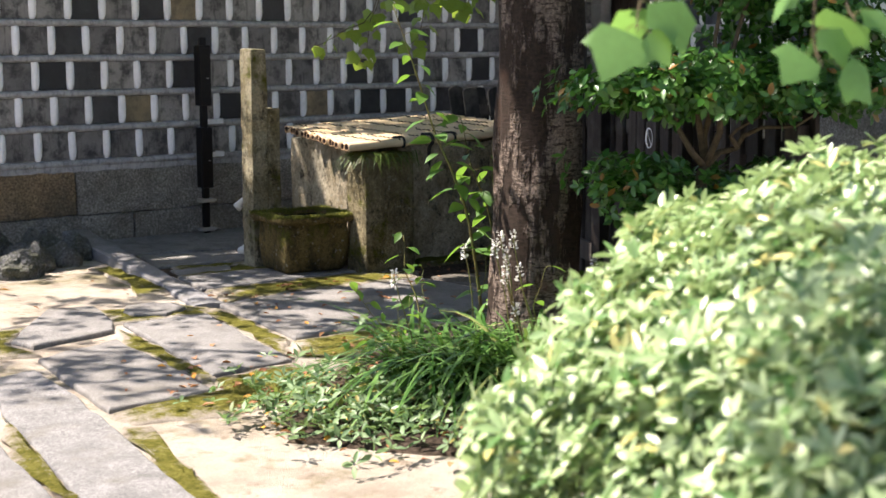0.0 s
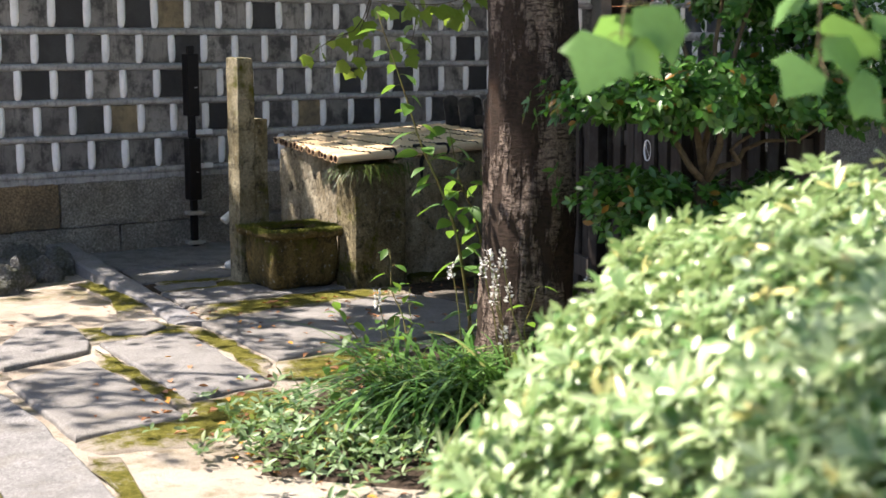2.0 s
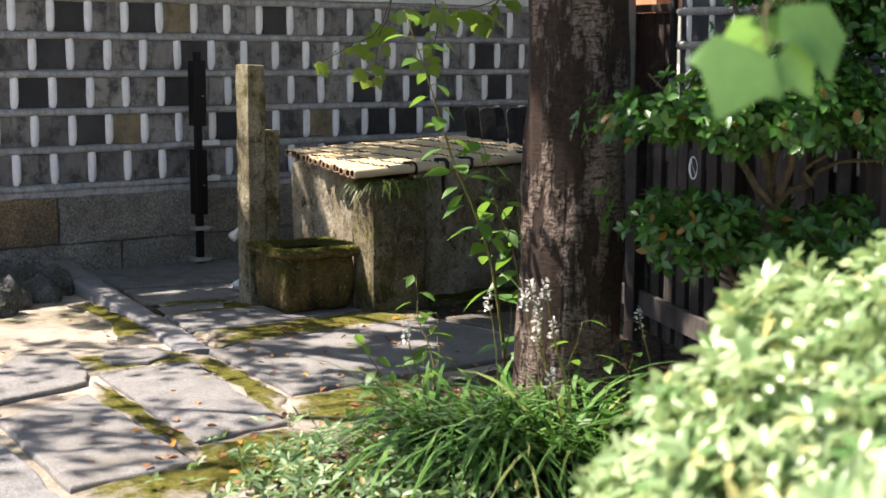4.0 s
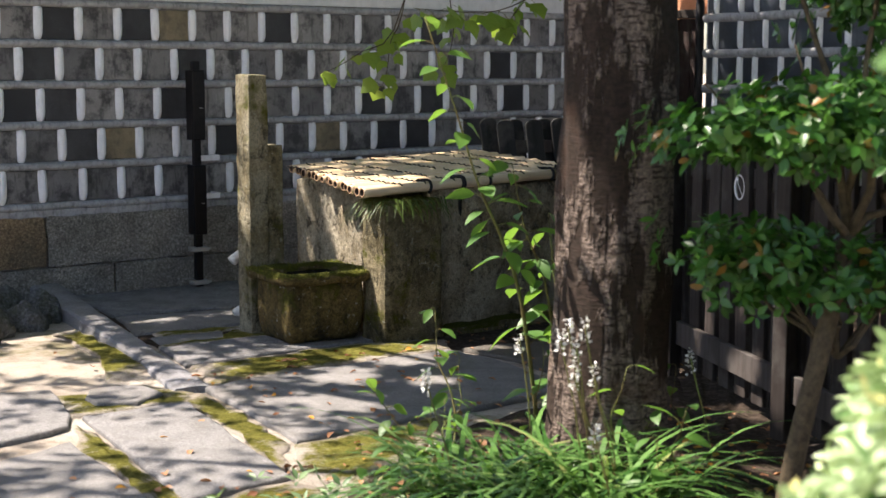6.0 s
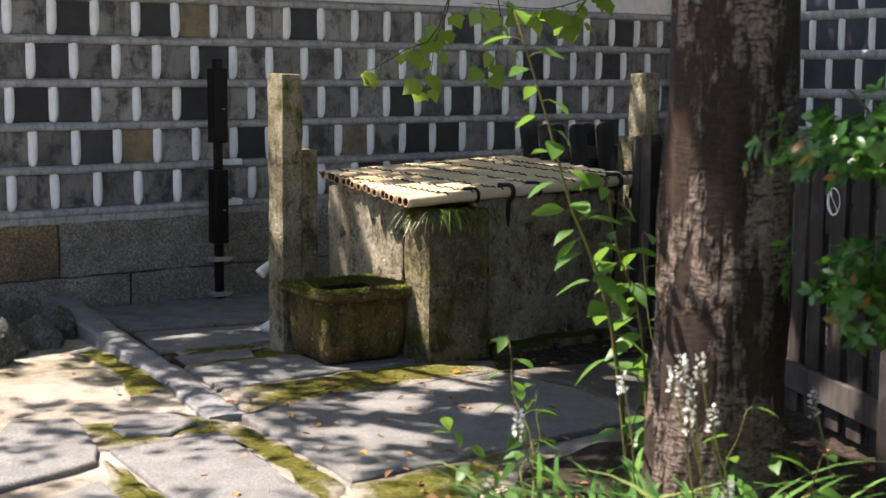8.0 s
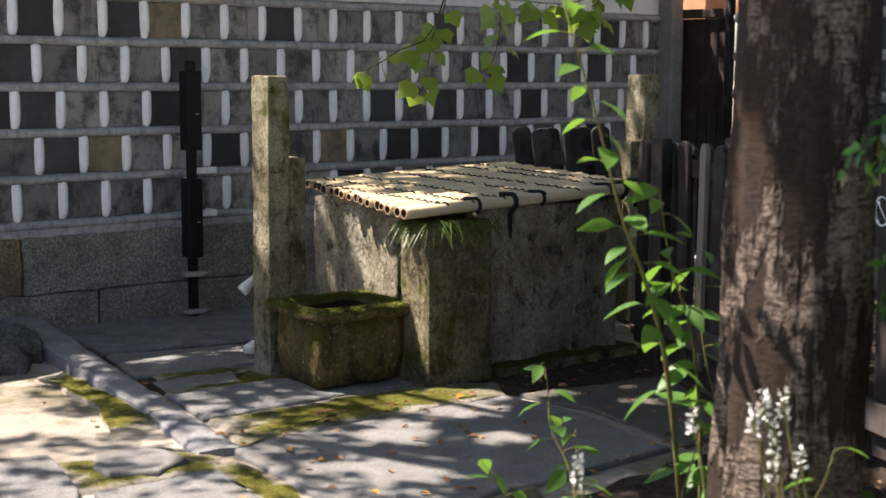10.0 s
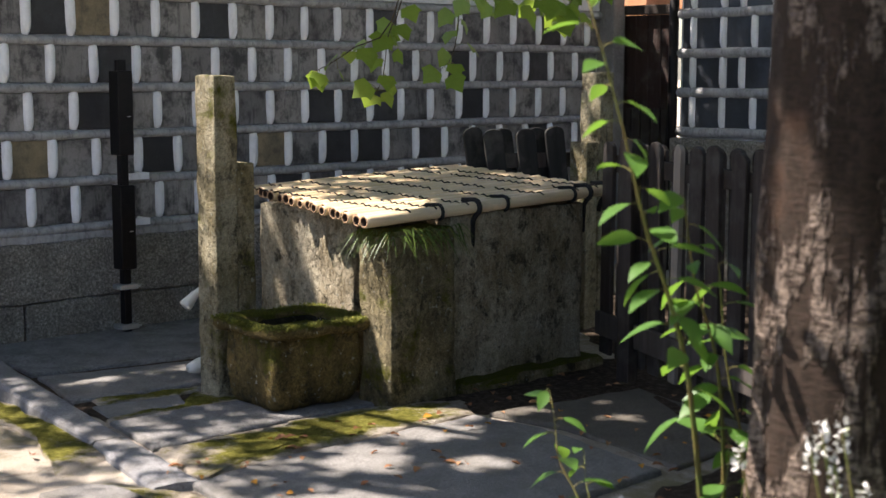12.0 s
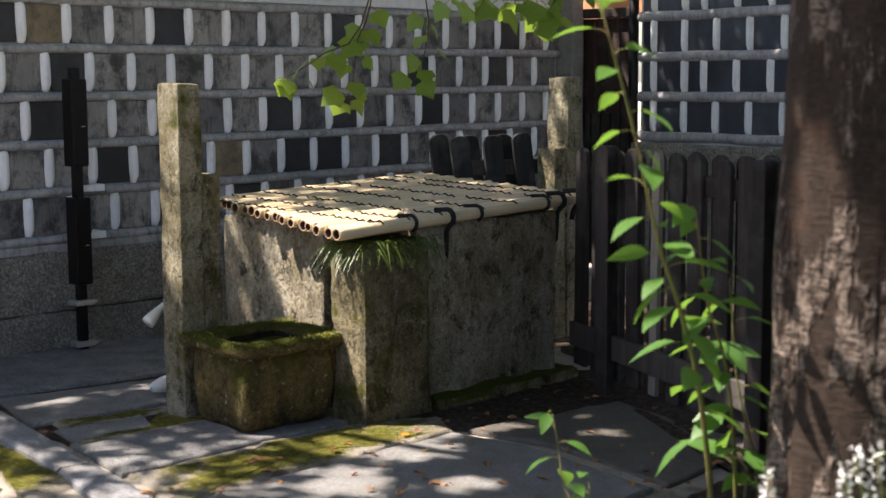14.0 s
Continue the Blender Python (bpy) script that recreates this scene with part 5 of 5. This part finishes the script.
for i in range(26):
    t = i * 2.399
    rr = 0.85 * math.sqrt((i + 0.5) / 26)
    tip = (AZ[0] + rr * AZ[2] * math.cos(t), AZ[1] + rr * AZ[3] * math.sin(t), AZ[4] * math.sqrt(max(0.1, 1 - rr * rr)) * 0.9)
    bm = bmesh.new()
    tube(bm, bent((AZ[0] + 0.12 * math.cos(t), AZ[1] + 0.12 * math.sin(t), -0.02), tip, 6, 0.06, i), [0.014, 0.012, 0.011, 0.009, 0.007, 0.005, 0.003], 5)
    part("branch", bm, M_TWIG, azalea)

# ---------------------------------------------------------------- dark shrub with layered branches behind the tree
shrub = thing("evergreen_shrub", (-1.11, -5.82, 0), "dark glossy evergreen shrub with layered forked branches", "shrub")
FORK = (-0.84, -5.84, 0.935)
bm = bmesh.new()
tube(bm, along(((-1.11, -5.82, -0.03), (-1.03, -5.835, 0.35), (-0.93, -5.85, 0.70), FORK), 6), [0.034, 0.032, 0.030, 0.029, 0.028, 0.027, 0.026], 8)
part("trunk", bm, M_TWIG, shrub, smooth=True)
ACROSS = Vector((0.8, -0.6, 0.0))
FORKED = (
    ((0.0, 0.0), (0.06, 0.055), (0.13, 0.07), (0.155, 0.12), (0.22, 0.155), (0.34, 0.16), (0.46, 0.24)),
    ((0.13, 0.07), (0.10, 0.12), (0.12, 0.15), (0.20, 0.20), (0.24, 0.32)),
    ((0.0, 0.0), (-0.06, 0.06), (-0.10, 0.13), (-0.12, 0.18), (-0.20, 0.22), (-0.28, 0.30), (-0.42, 0.44)),
    ((-0.12, 0.18), (-0.09, 0.22), (-0.10, 0.36), (-0.16, 0.55)),
    ((0.0, 0.0), (0.0, 0.12), (0.03, 0.28), (0.02, 0.50), (0.06, 0.80), (0.12, 1.05)),
    ((0.0, 0.0), (0.045, 0.14), (0.05, 0.30), (0.12, 0.55), (0.22, 0.85), (0.30, 1.08)),
    ((0.0, 0.0), (-0.03, 0.20), (-0.06, 0.45), (-0.15, 0.70), (-0.22, 0.98)),
)
for i, pts in enumerate(FORKED):
    bm = bmesh.new()
    depth_ = Vector((0.6, 0.8, 0.0))
    line = [Vector(FORK) + ACROSS * a_ + Vector((0, 0, b_)) + depth_ * (0.05 * math.sin(i * 2 + k_ * 0.8) if k_ else 0.0) for k_, (a_, b_) in enumerate(pts)]
    tube(bm, line, [0.015 * (1 - 0.75 * k_ / (len(pts) - 1)) * (0.7 if i in (1, 3) else 1.0) for k_ in range(len(pts))], 8)
    part("branch", bm, M_TWIG, shrub, smooth=True)


def clumps(centres, n, size, seed_out=0.6):
    c_ = np.repeat(np.array(centres), n, 0)
    d = np.clip(rng.normal(0, 1, c_.shape), -1.6, 1.6)
    p = c_ + d * size
    return p, unit(d * seed_out + [0, 0, 0.8] + rng.normal(0, 0.3, c_.shape))


INTO = Vector((0.6, 0.8, 0.0))
# layers of foliage: how far across, how deep, how high above the fork, and how many clumps
LAYERS = (((-0.40, 0.66), (-0.15, 0.30), (0.25, 0.43), 30), ((0.08, 0.80), (-0.10, 0.35), (0.50, 1.05), 22), ((-0.25, 0.10), (0.0, 0.3), (0.80, 1.15), 6))
PADS = []
for over, deep, high, count in LAYERS:
    for _ in range(count):
        PADS.append(tuple(Vector(FORK) + ACROSS * rng.uniform(*over) + INTO * rng.uniform(*deep) + Vector((0, 0, rng.uniform(*high)))))
p, o = clumps(PADS, 54, np.array([0.14, 0.14, 0.042]))
pos, way, up, ln, wd = whorls(p, o, 5, 0.046, 0.024, 0.85, 0.25)
part("leaves", leaf_mesh("leaves", pos, way, up, ln, wd), M_GLOSSY, shrub)
LOW = [tuple(Vector(FORK) + ACROSS * a_ + INTO * d_ + Vector((0, 0, h_))) for a_, d_, h_ in ((-0.34, 0.05, -0.02), (-0.30, 0.12, -0.10), (-0.22, 0.0, -0.03), (-0.14, 0.08, -0.09), (-0.05, 0.0, -0.14), (0.08, 0.1, -0.08), (-0.24, 0.1, -0.16), (0.16, 0.0, -0.16), (0.26, 0.12, -0.05))]
p, o = clumps(LOW, 44, np.array([0.095, 0.095, 0.038]))
pos, way, up, ln, wd = whorls(p, o, 5, 0.047, 0.023, 0.85, 0.25)
part("lower_leaves", leaf_mesh("lower_leaves", pos, way, up, ln, wd), M_GLOSSY, shrub)
for i, c_ in enumerate(LOW):
    bm = bmesh.new()
    tube(bm, bent(tuple(Vector(FORK) - Vector((0.03, 0.0, 0.35))), c_, 5, 0.05, i + 0.5), [0.010, 0.009, 0.008, 0.006, 0.005, 0.003], 5)
    part("twig", bm, M_TWIG, shrub)

# ---------------------------------------------------------------- tall herb with broad leaves, by the trunk


def broad_leaf(base, way, up, length, width):
    """A pointed oval leaf, folded a little along its midrib and curling down at the tip."""
    w = Vector(way).normalized()
    s = Vector(up).cross(w).normalized()
    n_ = w.cross(s)
    verts, faces = [], []
    for t_, k_ in ((0.0, 0.05), (0.10, 0.52), (0.24, 0.88), (0.40, 1.0), (0.58, 0.88), (0.76, 0.56), (0.90, 0.22), (1.0, 0.01)):
        mid = Vector(base) + w * (length * t_) - n_ * (0.22 * length * t_ * t_)
        edge = s * (width * 0.5 * k_)
        rise = n_ * (width * 0.12 * k_)
        verts += [mid - edge + rise, mid, mid + edge + rise]
    for j in range(7):
        a_ = 3 * j
        faces += [(a_, a_ + 1, a_ + 4, a_ + 3), (a_ + 1, a_ + 2, a_ + 5, a_ + 4)]
    me = bpy.data.meshes.new("leaf")
    me.from_pydata([tuple(v) for v in verts], [], faces)
    me.polygons.foreach_set("use_smooth", np.ones(len(faces), dtype=bool))
    return me


def herb(name, label, stems, leaf_len, mat, n_leaf, spread):
    h = thing(name, (*stems[0][0][:2], 0), label, "plant")
    for i, (foot_, tip, r, *way_) in enumerate(stems):
        pts = bent(foot_, tip, 14, 0.05, i * 4.7 + 1) if len(way_) == 0 else along((foot_, *way_, tip), 14)
        bm = bmesh.new()
        tube(bm, pts, [r * (1 - 0.055 * k) for k in range(15)], 7)
        part("stem", bm, M_STEM, h, smooth=True)
        k = n_leaf[i]
        t = np.linspace(0.15, 1.0, k)
        P = np.array([np.array(pts[min(13, int(x * 14))]) + (np.array(pts[min(14, int(x * 14) + 1)]) - np.array(pts[min(13, int(x * 14))])) * (x * 14 % 1) for x in np.minimum(t, 0.999)])
        ang_ = np.arange(k) * 2.4 + i + rng.normal(0, 0.3, k)
        out = np.stack([np.cos(ang_), np.sin(ang_), rng.normal(-0.15, 0.25, k)], 1)
        stalk = P + unit(out) * leaf_len * 0.28 + [0, 0, 0.012]
        for a_, b_ in zip(P, stalk):
            bm2 = bmesh.new()
            tube(bm2, [a_, (a_ + b_) / 2 + [0, 0, 0.004], b_], 0.0016, 4)
            part("leaf_stalk", bm2, M_STEM, h)
        size = leaf_len * rng.uniform(0.75, 1.2, k) * (1.0 - 0.25 * t)
        for j in range(k):
            me = broad_leaf(stalk[j], out[j] - [0, 0, 0.08], unit(rng.normal(0, 0.3, (1, 3)) + [0, 0, 1])[0], size[j], size[j] * 0.52)
            part("leaf", me, mat, h)
    return h


herb("tall_weed", "tall leafy weed with reddish stems beside the trunk", (((-0.989, -4.686, 0), (-1.495, -4.667, 1.578), 0.0085, (-1.08, -4.677, 0.584), (-1.183, -4.68, 0.847), (-1.28, -4.681, 1.023), (-1.384, -4.684, 1.286)), ((-0.907, -4.668, 0), (-1.142, -4.687, 1.091), 0.007, (-0.933, -4.677, 0.409), (-0.987, -4.682, 0.682), (-1.079, -4.683, 0.867)), ((-0.85, -4.69, 0), (-0.959, -4.667, 0.906), 0.006), ((-1.035, -4.747, 0), (-1.109, -4.818, 0.487), 0.005)), 0.118, M_HERB, (30, 23, 15, 9), 0.1)
herb("young_sapling", "low leafy sapling over the paving", (((-1.313, -4.553, 0), (-1.15, -4.26, 0.545), 0.005), ((-1.294, -4.553, 0), (-1.096, -4.34, 0.37), 0.004), ((-1.426, -4.674, 0), (-1.635, -4.532, 0.39), 0.004)), 0.095, M_HERB, (13, 10, 11), 0.1)
herb("young_sapling", "low leafy sapling at the foot of the trunk", (((-1.242, -5.196, 0), (-1.201, -5.313, 0.506), 0.005),), 0.10, M_HERB, (6,), 0.1)

herb("young_sapling", "low broad-leaved seedling among the lilyturf", (((-1.095, -5.128, 0), (-1.013, -5.252, 0.331), 0.005), ((-1.079, -5.16, 0), (-0.92, -5.139, 0.253), 0.004)), 0.11, M_HERB, (8, 6), 0.1)
herb("young_sapling", "low broad-leaved seedling at the bed's edge", (((-1.565, -4.856, 0), (-1.64, -4.778, 0.292), 0.004), ((-1.543, -4.836, 0), (-1.455, -4.722, 0.331), 0.004)), 0.09, M_HERB, (8, 8), 0.1)
herb("young_sapling", "bushy low seedlings beside the lilyturf clumps", (((-1.78, -4.98, 0), (-1.86, -5.02, 0.30), 0.004), ((-1.72, -5.00, 0), (-1.66, -4.92, 0.36), 0.004), ((-1.80, -5.02, 0), (-1.92, -4.92, 0.22), 0.004)), 0.085, M_HERB, (10, 10, 7), 0.1)
herb("young_sapling", "broad-leaved seedling between lilyturf and trunk", (((-1.22, -5.46, 0), (-1.20, -5.56, 0.42), 0.005), ((-1.24, -5.48, 0), (-1.34, -5.58, 0.36), 0.004)), 0.11, M_HERB, (8, 7), 0.1)
herb("young_sapling", "slender seedling with yellow-green leaves by the fence", (((-0.772, -5.086, 0), (-0.714, -5.055, 0.409), 0.003),), 0.08, M_HERB, (5,), 0.1)

# ---------------------------------------------------------------- lilyturf with white flower spikes
LILY = ((-1.62, -5.15), (-1.50, -5.30), (-1.40, -5.18), (-1.38, -5.38), (-1.55, -5.42), (-1.28, -5.32), (-1.66, -5.30), (-1.48, -5.08), (-1.25, -5.46), (-1.70, -5.05), (-1.44, -5.52))
for i, (lx, ly) in enumerate(LILY):
    tuft = thing("lilyturf", (lx, ly, 0), "arching green lilyturf clump at the tree's foot", "plant", "lilyturf clumps")
    n = 48
    base = np.stack([lx + rng.normal(0, 0.03, n), ly + rng.normal(0, 0.03, n), np.full(n, -0.005)], 1)
    ang_ = rng.uniform(0, 2 * np.pi, n)
    me = blade_mesh("blades", base, np.stack([np.cos(ang_), np.sin(ang_), np.zeros(n)], 1), rng.uniform(0.46, 0.80, n), rng.uniform(0.014, 0.024, n), rng.uniform(0.55, 1.45, n), 8)
    tagged(part("foliage", me, M_BLADE, tuft), kind="stuff")
SPIKES = ((-1.425, -5.064, 0.584), (-1.374, -5.233, 0.639), (-1.392, -5.22, 0.60), (-1.32, -5.25, 0.635), (-1.361, -5.258, 0.575), (-1.348, -5.323, 0.509), (-1.38, -5.27, 0.50), (-1.622, -5.617, 0.424), (-1.70, -4.95, 0.47), (-0.955, -5.346, 0.511))
for i, (x, y, z) in enumerate(SPIKES):
    f = thing("flower_spike", (x + 0.03, y - 0.04, 0), "white lilyturf flower spike on a thin stalk", "flower", "white flower spikes")
    bm = bmesh.new()
    foot_ = (x + 0.06 + 0.02 * math.sin(i), y - 0.10, 0.0)
    pts = bent(foot_, (x, y, z), 6, 0.02, i)
    tube(bm, pts, 0.0028, 5)
    part("stalk", bm, M_STEM, f)
    n = 30
    h = rng.uniform(-0.050, 0.030, n)
    ang_ = rng.uniform(0, 2 * np.pi, n)
    wid = 0.017 * (1 - 0.5 * (h + 0.055) / 0.09)
    d = np.stack([np.cos(ang_), np.sin(ang_), rng.normal(0.2, 0.4, n)], 1)
    c_ = np.array((x, y, z)) + np.stack([np.zeros(n), np.zeros(n), h], 1)
    part("petals", leaf_mesh("petals", c_ + d * (wid * 0.4)[:, None], d, unit(rng.normal(0, 1, (n, 3))), rng.uniform(0.009, 0.018, n), 0.010), M_PETAL, f)

# ---------------------------------------------------------------- ground cover and litter
n = 370
cx = rng.normal(-2.03, 0.22, n)
cy = rng.normal(-5.20, 0.36, n)
keep = (cx < -1.6) & (cx > -2.6) & (cy < -4.45) & (cy > -5.95)
p = np.stack([cx, cy, rng.uniform(0.02, 0.11, n)], 1)[keep]
pos, way, up, ln, wd = whorls(p, unit(rng.normal(0, 0.35, p.shape) + [0, 0, 1]), 5, 0.05, 0.019, 0.9, 0.25)
tagged(part("ground_cover", leaf_mesh("ground_cover", pos, way, up, ln, wd), M_COVER), "low pale green ground cover at the path's edge", "ground cover", kind="stuff")
n = 620
cx, cy = rng.normal(-1.37, 0.9, n), rng.normal(-5.07, 0.7, n)
extra = np.stack([rng.uniform(-1.35, 0.95, 110), rng.uniform(-3.9, -2.5, 110)], 1)
patch = np.stack([rng.uniform(-2.6, -1.5, 14), rng.uniform(-5.0, -1.4, 14)], 1)
by_fence = np.stack([rng.uniform(-1.0, 0.1, 240), rng.uniform(-5.9, -4.3, 240)], 1)
xy = np.concatenate([by_fence, np.stack([cx, cy], 1)[(cx > -2.5) & (cy < -3.98) & (cx < 0.3)], extra, patch])
p = np.concatenate([xy, np.full((len(xy), 1), 0.019)], 1)
way = rng.normal(0, 1, p.shape) * [1, 1, 0.12]
sz = rng.uniform(0.025, 0.055, len(p))
tagged(part("fallen_leaves", leaf_mesh("fallen_leaves", p, way, unit(rng.normal(0, 0.25, p.shape) + [0, 0, 1]), sz, sz * 0.55, 2.2), M_DRY), "scattered orange and brown fallen leaves", "leaves", kind="stuff")

# ---------------------------------------------------------------- hanging sprays of leaves

def lobed_leaf(centre, way, up, size):
    """A three-lobed leaf as one small mesh."""
    w = Vector(way).normalized()
    s = Vector(up).cross(w).normalized()
    n_ = w.cross(s)
    pts = ((0, 0, 0), (0.04, 0.42, 0.03), (0.46, 0.60, -0.07), (0.55, 0.40, 0.02), (1.0, 0, -0.14), (0.55, -0.40, 0.02), (0.46, -0.60, -0.07), (0.04, -0.42, 0.03), (0.42, 0, 0.0))
    v = np.array([np.array(Vector(centre) + (w * a_ + s * b_ + n_ * c_) * size) for a_, b_, c_ in pts])
    f = np.array([(0, 8, 1), (1, 8, 3), (1, 3, 2), (3, 8, 4), (4, 8, 5), (5, 8, 7), (5, 7, 6), (7, 8, 0)])
    return mesh_from("leaf", v, f)


def spray(name, label, branch, leaves, size, mat, r=0.004):
    s = thing(name, branch[0], label, "branch", "hanging leafy branches")
    bm = bmesh.new()
    tube(bm, branch, [r * (1 - 0.7 * i / (len(branch) - 1)) for i in range(len(branch))], 6)
    part("twig", bm, M_TWIG, s, smooth=True)
    pts = [Vector(p) for p in branch]
    for i, (x, y, z, wx, wy, wz) in enumerate(leaves):
        c_ = Vector((x, y, z))
        near = min(pts, key=lambda p_: (p_ - c_).length)
        bm = bmesh.new()
        tube(bm, [near, near.lerp(c_, 0.5) + Vector((0, 0, 0.006)), c_], 0.0013, 4)
        part("leaf_stalk", bm, M_STEM, s)
        part("leaf", lobed_leaf(c_, (wx, wy, wz), (rng.normal(0, 0.4), rng.normal(0, 0.4) - 0.4, 1), size * rng.uniform(0.8, 1.2)), mat, s)


def fill(n, knots, reach, down=0.5):
    """Leaf places round a twig: position and way."""
    line = along(knots, 24)
    out = []
    for i in range(n):
        p_ = line[int((0.25 + 0.75 * (i + 0.5) / n) * 24)]
        a_ = i * 2.4
        d = Vector((math.cos(a_), math.sin(a_), rng.normal(-down, 0.3)))
        q = p_ + d.normalized() * reach * rng.uniform(0.5, 1.1)
        out.append((q.x, q.y, q.z, d.x, d.y, d.z - 0.6))
    return out


def twig(name, label, knots, n, reach, size, mat, r=0.004):
    spray(name, label, [tuple(p_) for p_ in along(knots, 12)], fill(n, knots, reach), size, mat, r)


LBL = "thin twig with hanging lobed yellow-green leaves"
twig("maple_twig", LBL, ((0.36, -2.117, 2.24), (0.213, -2.152, 1.695), (0.146, -2.147, 1.558), (0.119, -2.142, 1.383), (0.071, -2.138, 1.286)), 12, 0.05, 0.085, M_MAPLE)
twig("maple_twig", LBL, ((0.409, -2.119, 2.24), (0.165, -2.149, 1.617), (-0.032, -2.14, 1.5), (-0.18, -2.134, 1.422), (-0.288, -2.13, 1.383)), 9, 0.045, 0.085, M_MAPLE)
twig("maple_twig", LBL, ((0.514, -2.07, 2.24), (0.53, -2.162, 1.753), (0.552, -2.16, 1.617), (0.515, -2.155, 1.461), (0.446, -2.152, 1.402)), 11, 0.05, 0.08, M_MAPLE)
twig("maple_twig", LBL, ((0.604, -3.107, 2.24), (0.191, -3.292, 1.802), (-0.055, -3.282, 1.675), (-0.303, -3.275, 1.665), (-0.522, -3.269, 1.675)), 16, 0.06, 0.085, M_MAPLE)
twig("maple_twig", LBL, ((0.604, -3.107, 2.24), (0.246, -3.243, 1.85), (0.074, -3.287, 1.704), (-0.005, -3.282, 1.617), (-0.054, -3.281, 1.597)), 9, 0.05, 0.08, M_MAPLE)
NEAR = "twig with large pale young leaves close by the path"
twig("leafy_twig", NEAR, ((-2.635, -7.362, 2.24), (-2.932, -7.599, 1.675), (-3.033, -7.634, 1.5), (-3.098, -7.692, 1.441)), 6, 0.05, 0.10, M_BIGLEAF, 0.005)
twig("leafy_twig", NEAR, ((-2.359, -7.577, 2.24), (-2.671, -7.781, 1.617), (-2.755, -7.837, 1.441), (-2.8, -7.896, 1.373)), 6, 0.05, 0.10, M_BIGLEAF, 0.005)
twig("leafy_twig", NEAR, ((-2.16, -7.583, 2.24), (-2.522, -7.767, 1.704), (-2.635, -7.821, 1.519), (-2.68, -7.881, 1.461)), 4, 0.05, 0.11, M_BIGLEAF, 0.005)
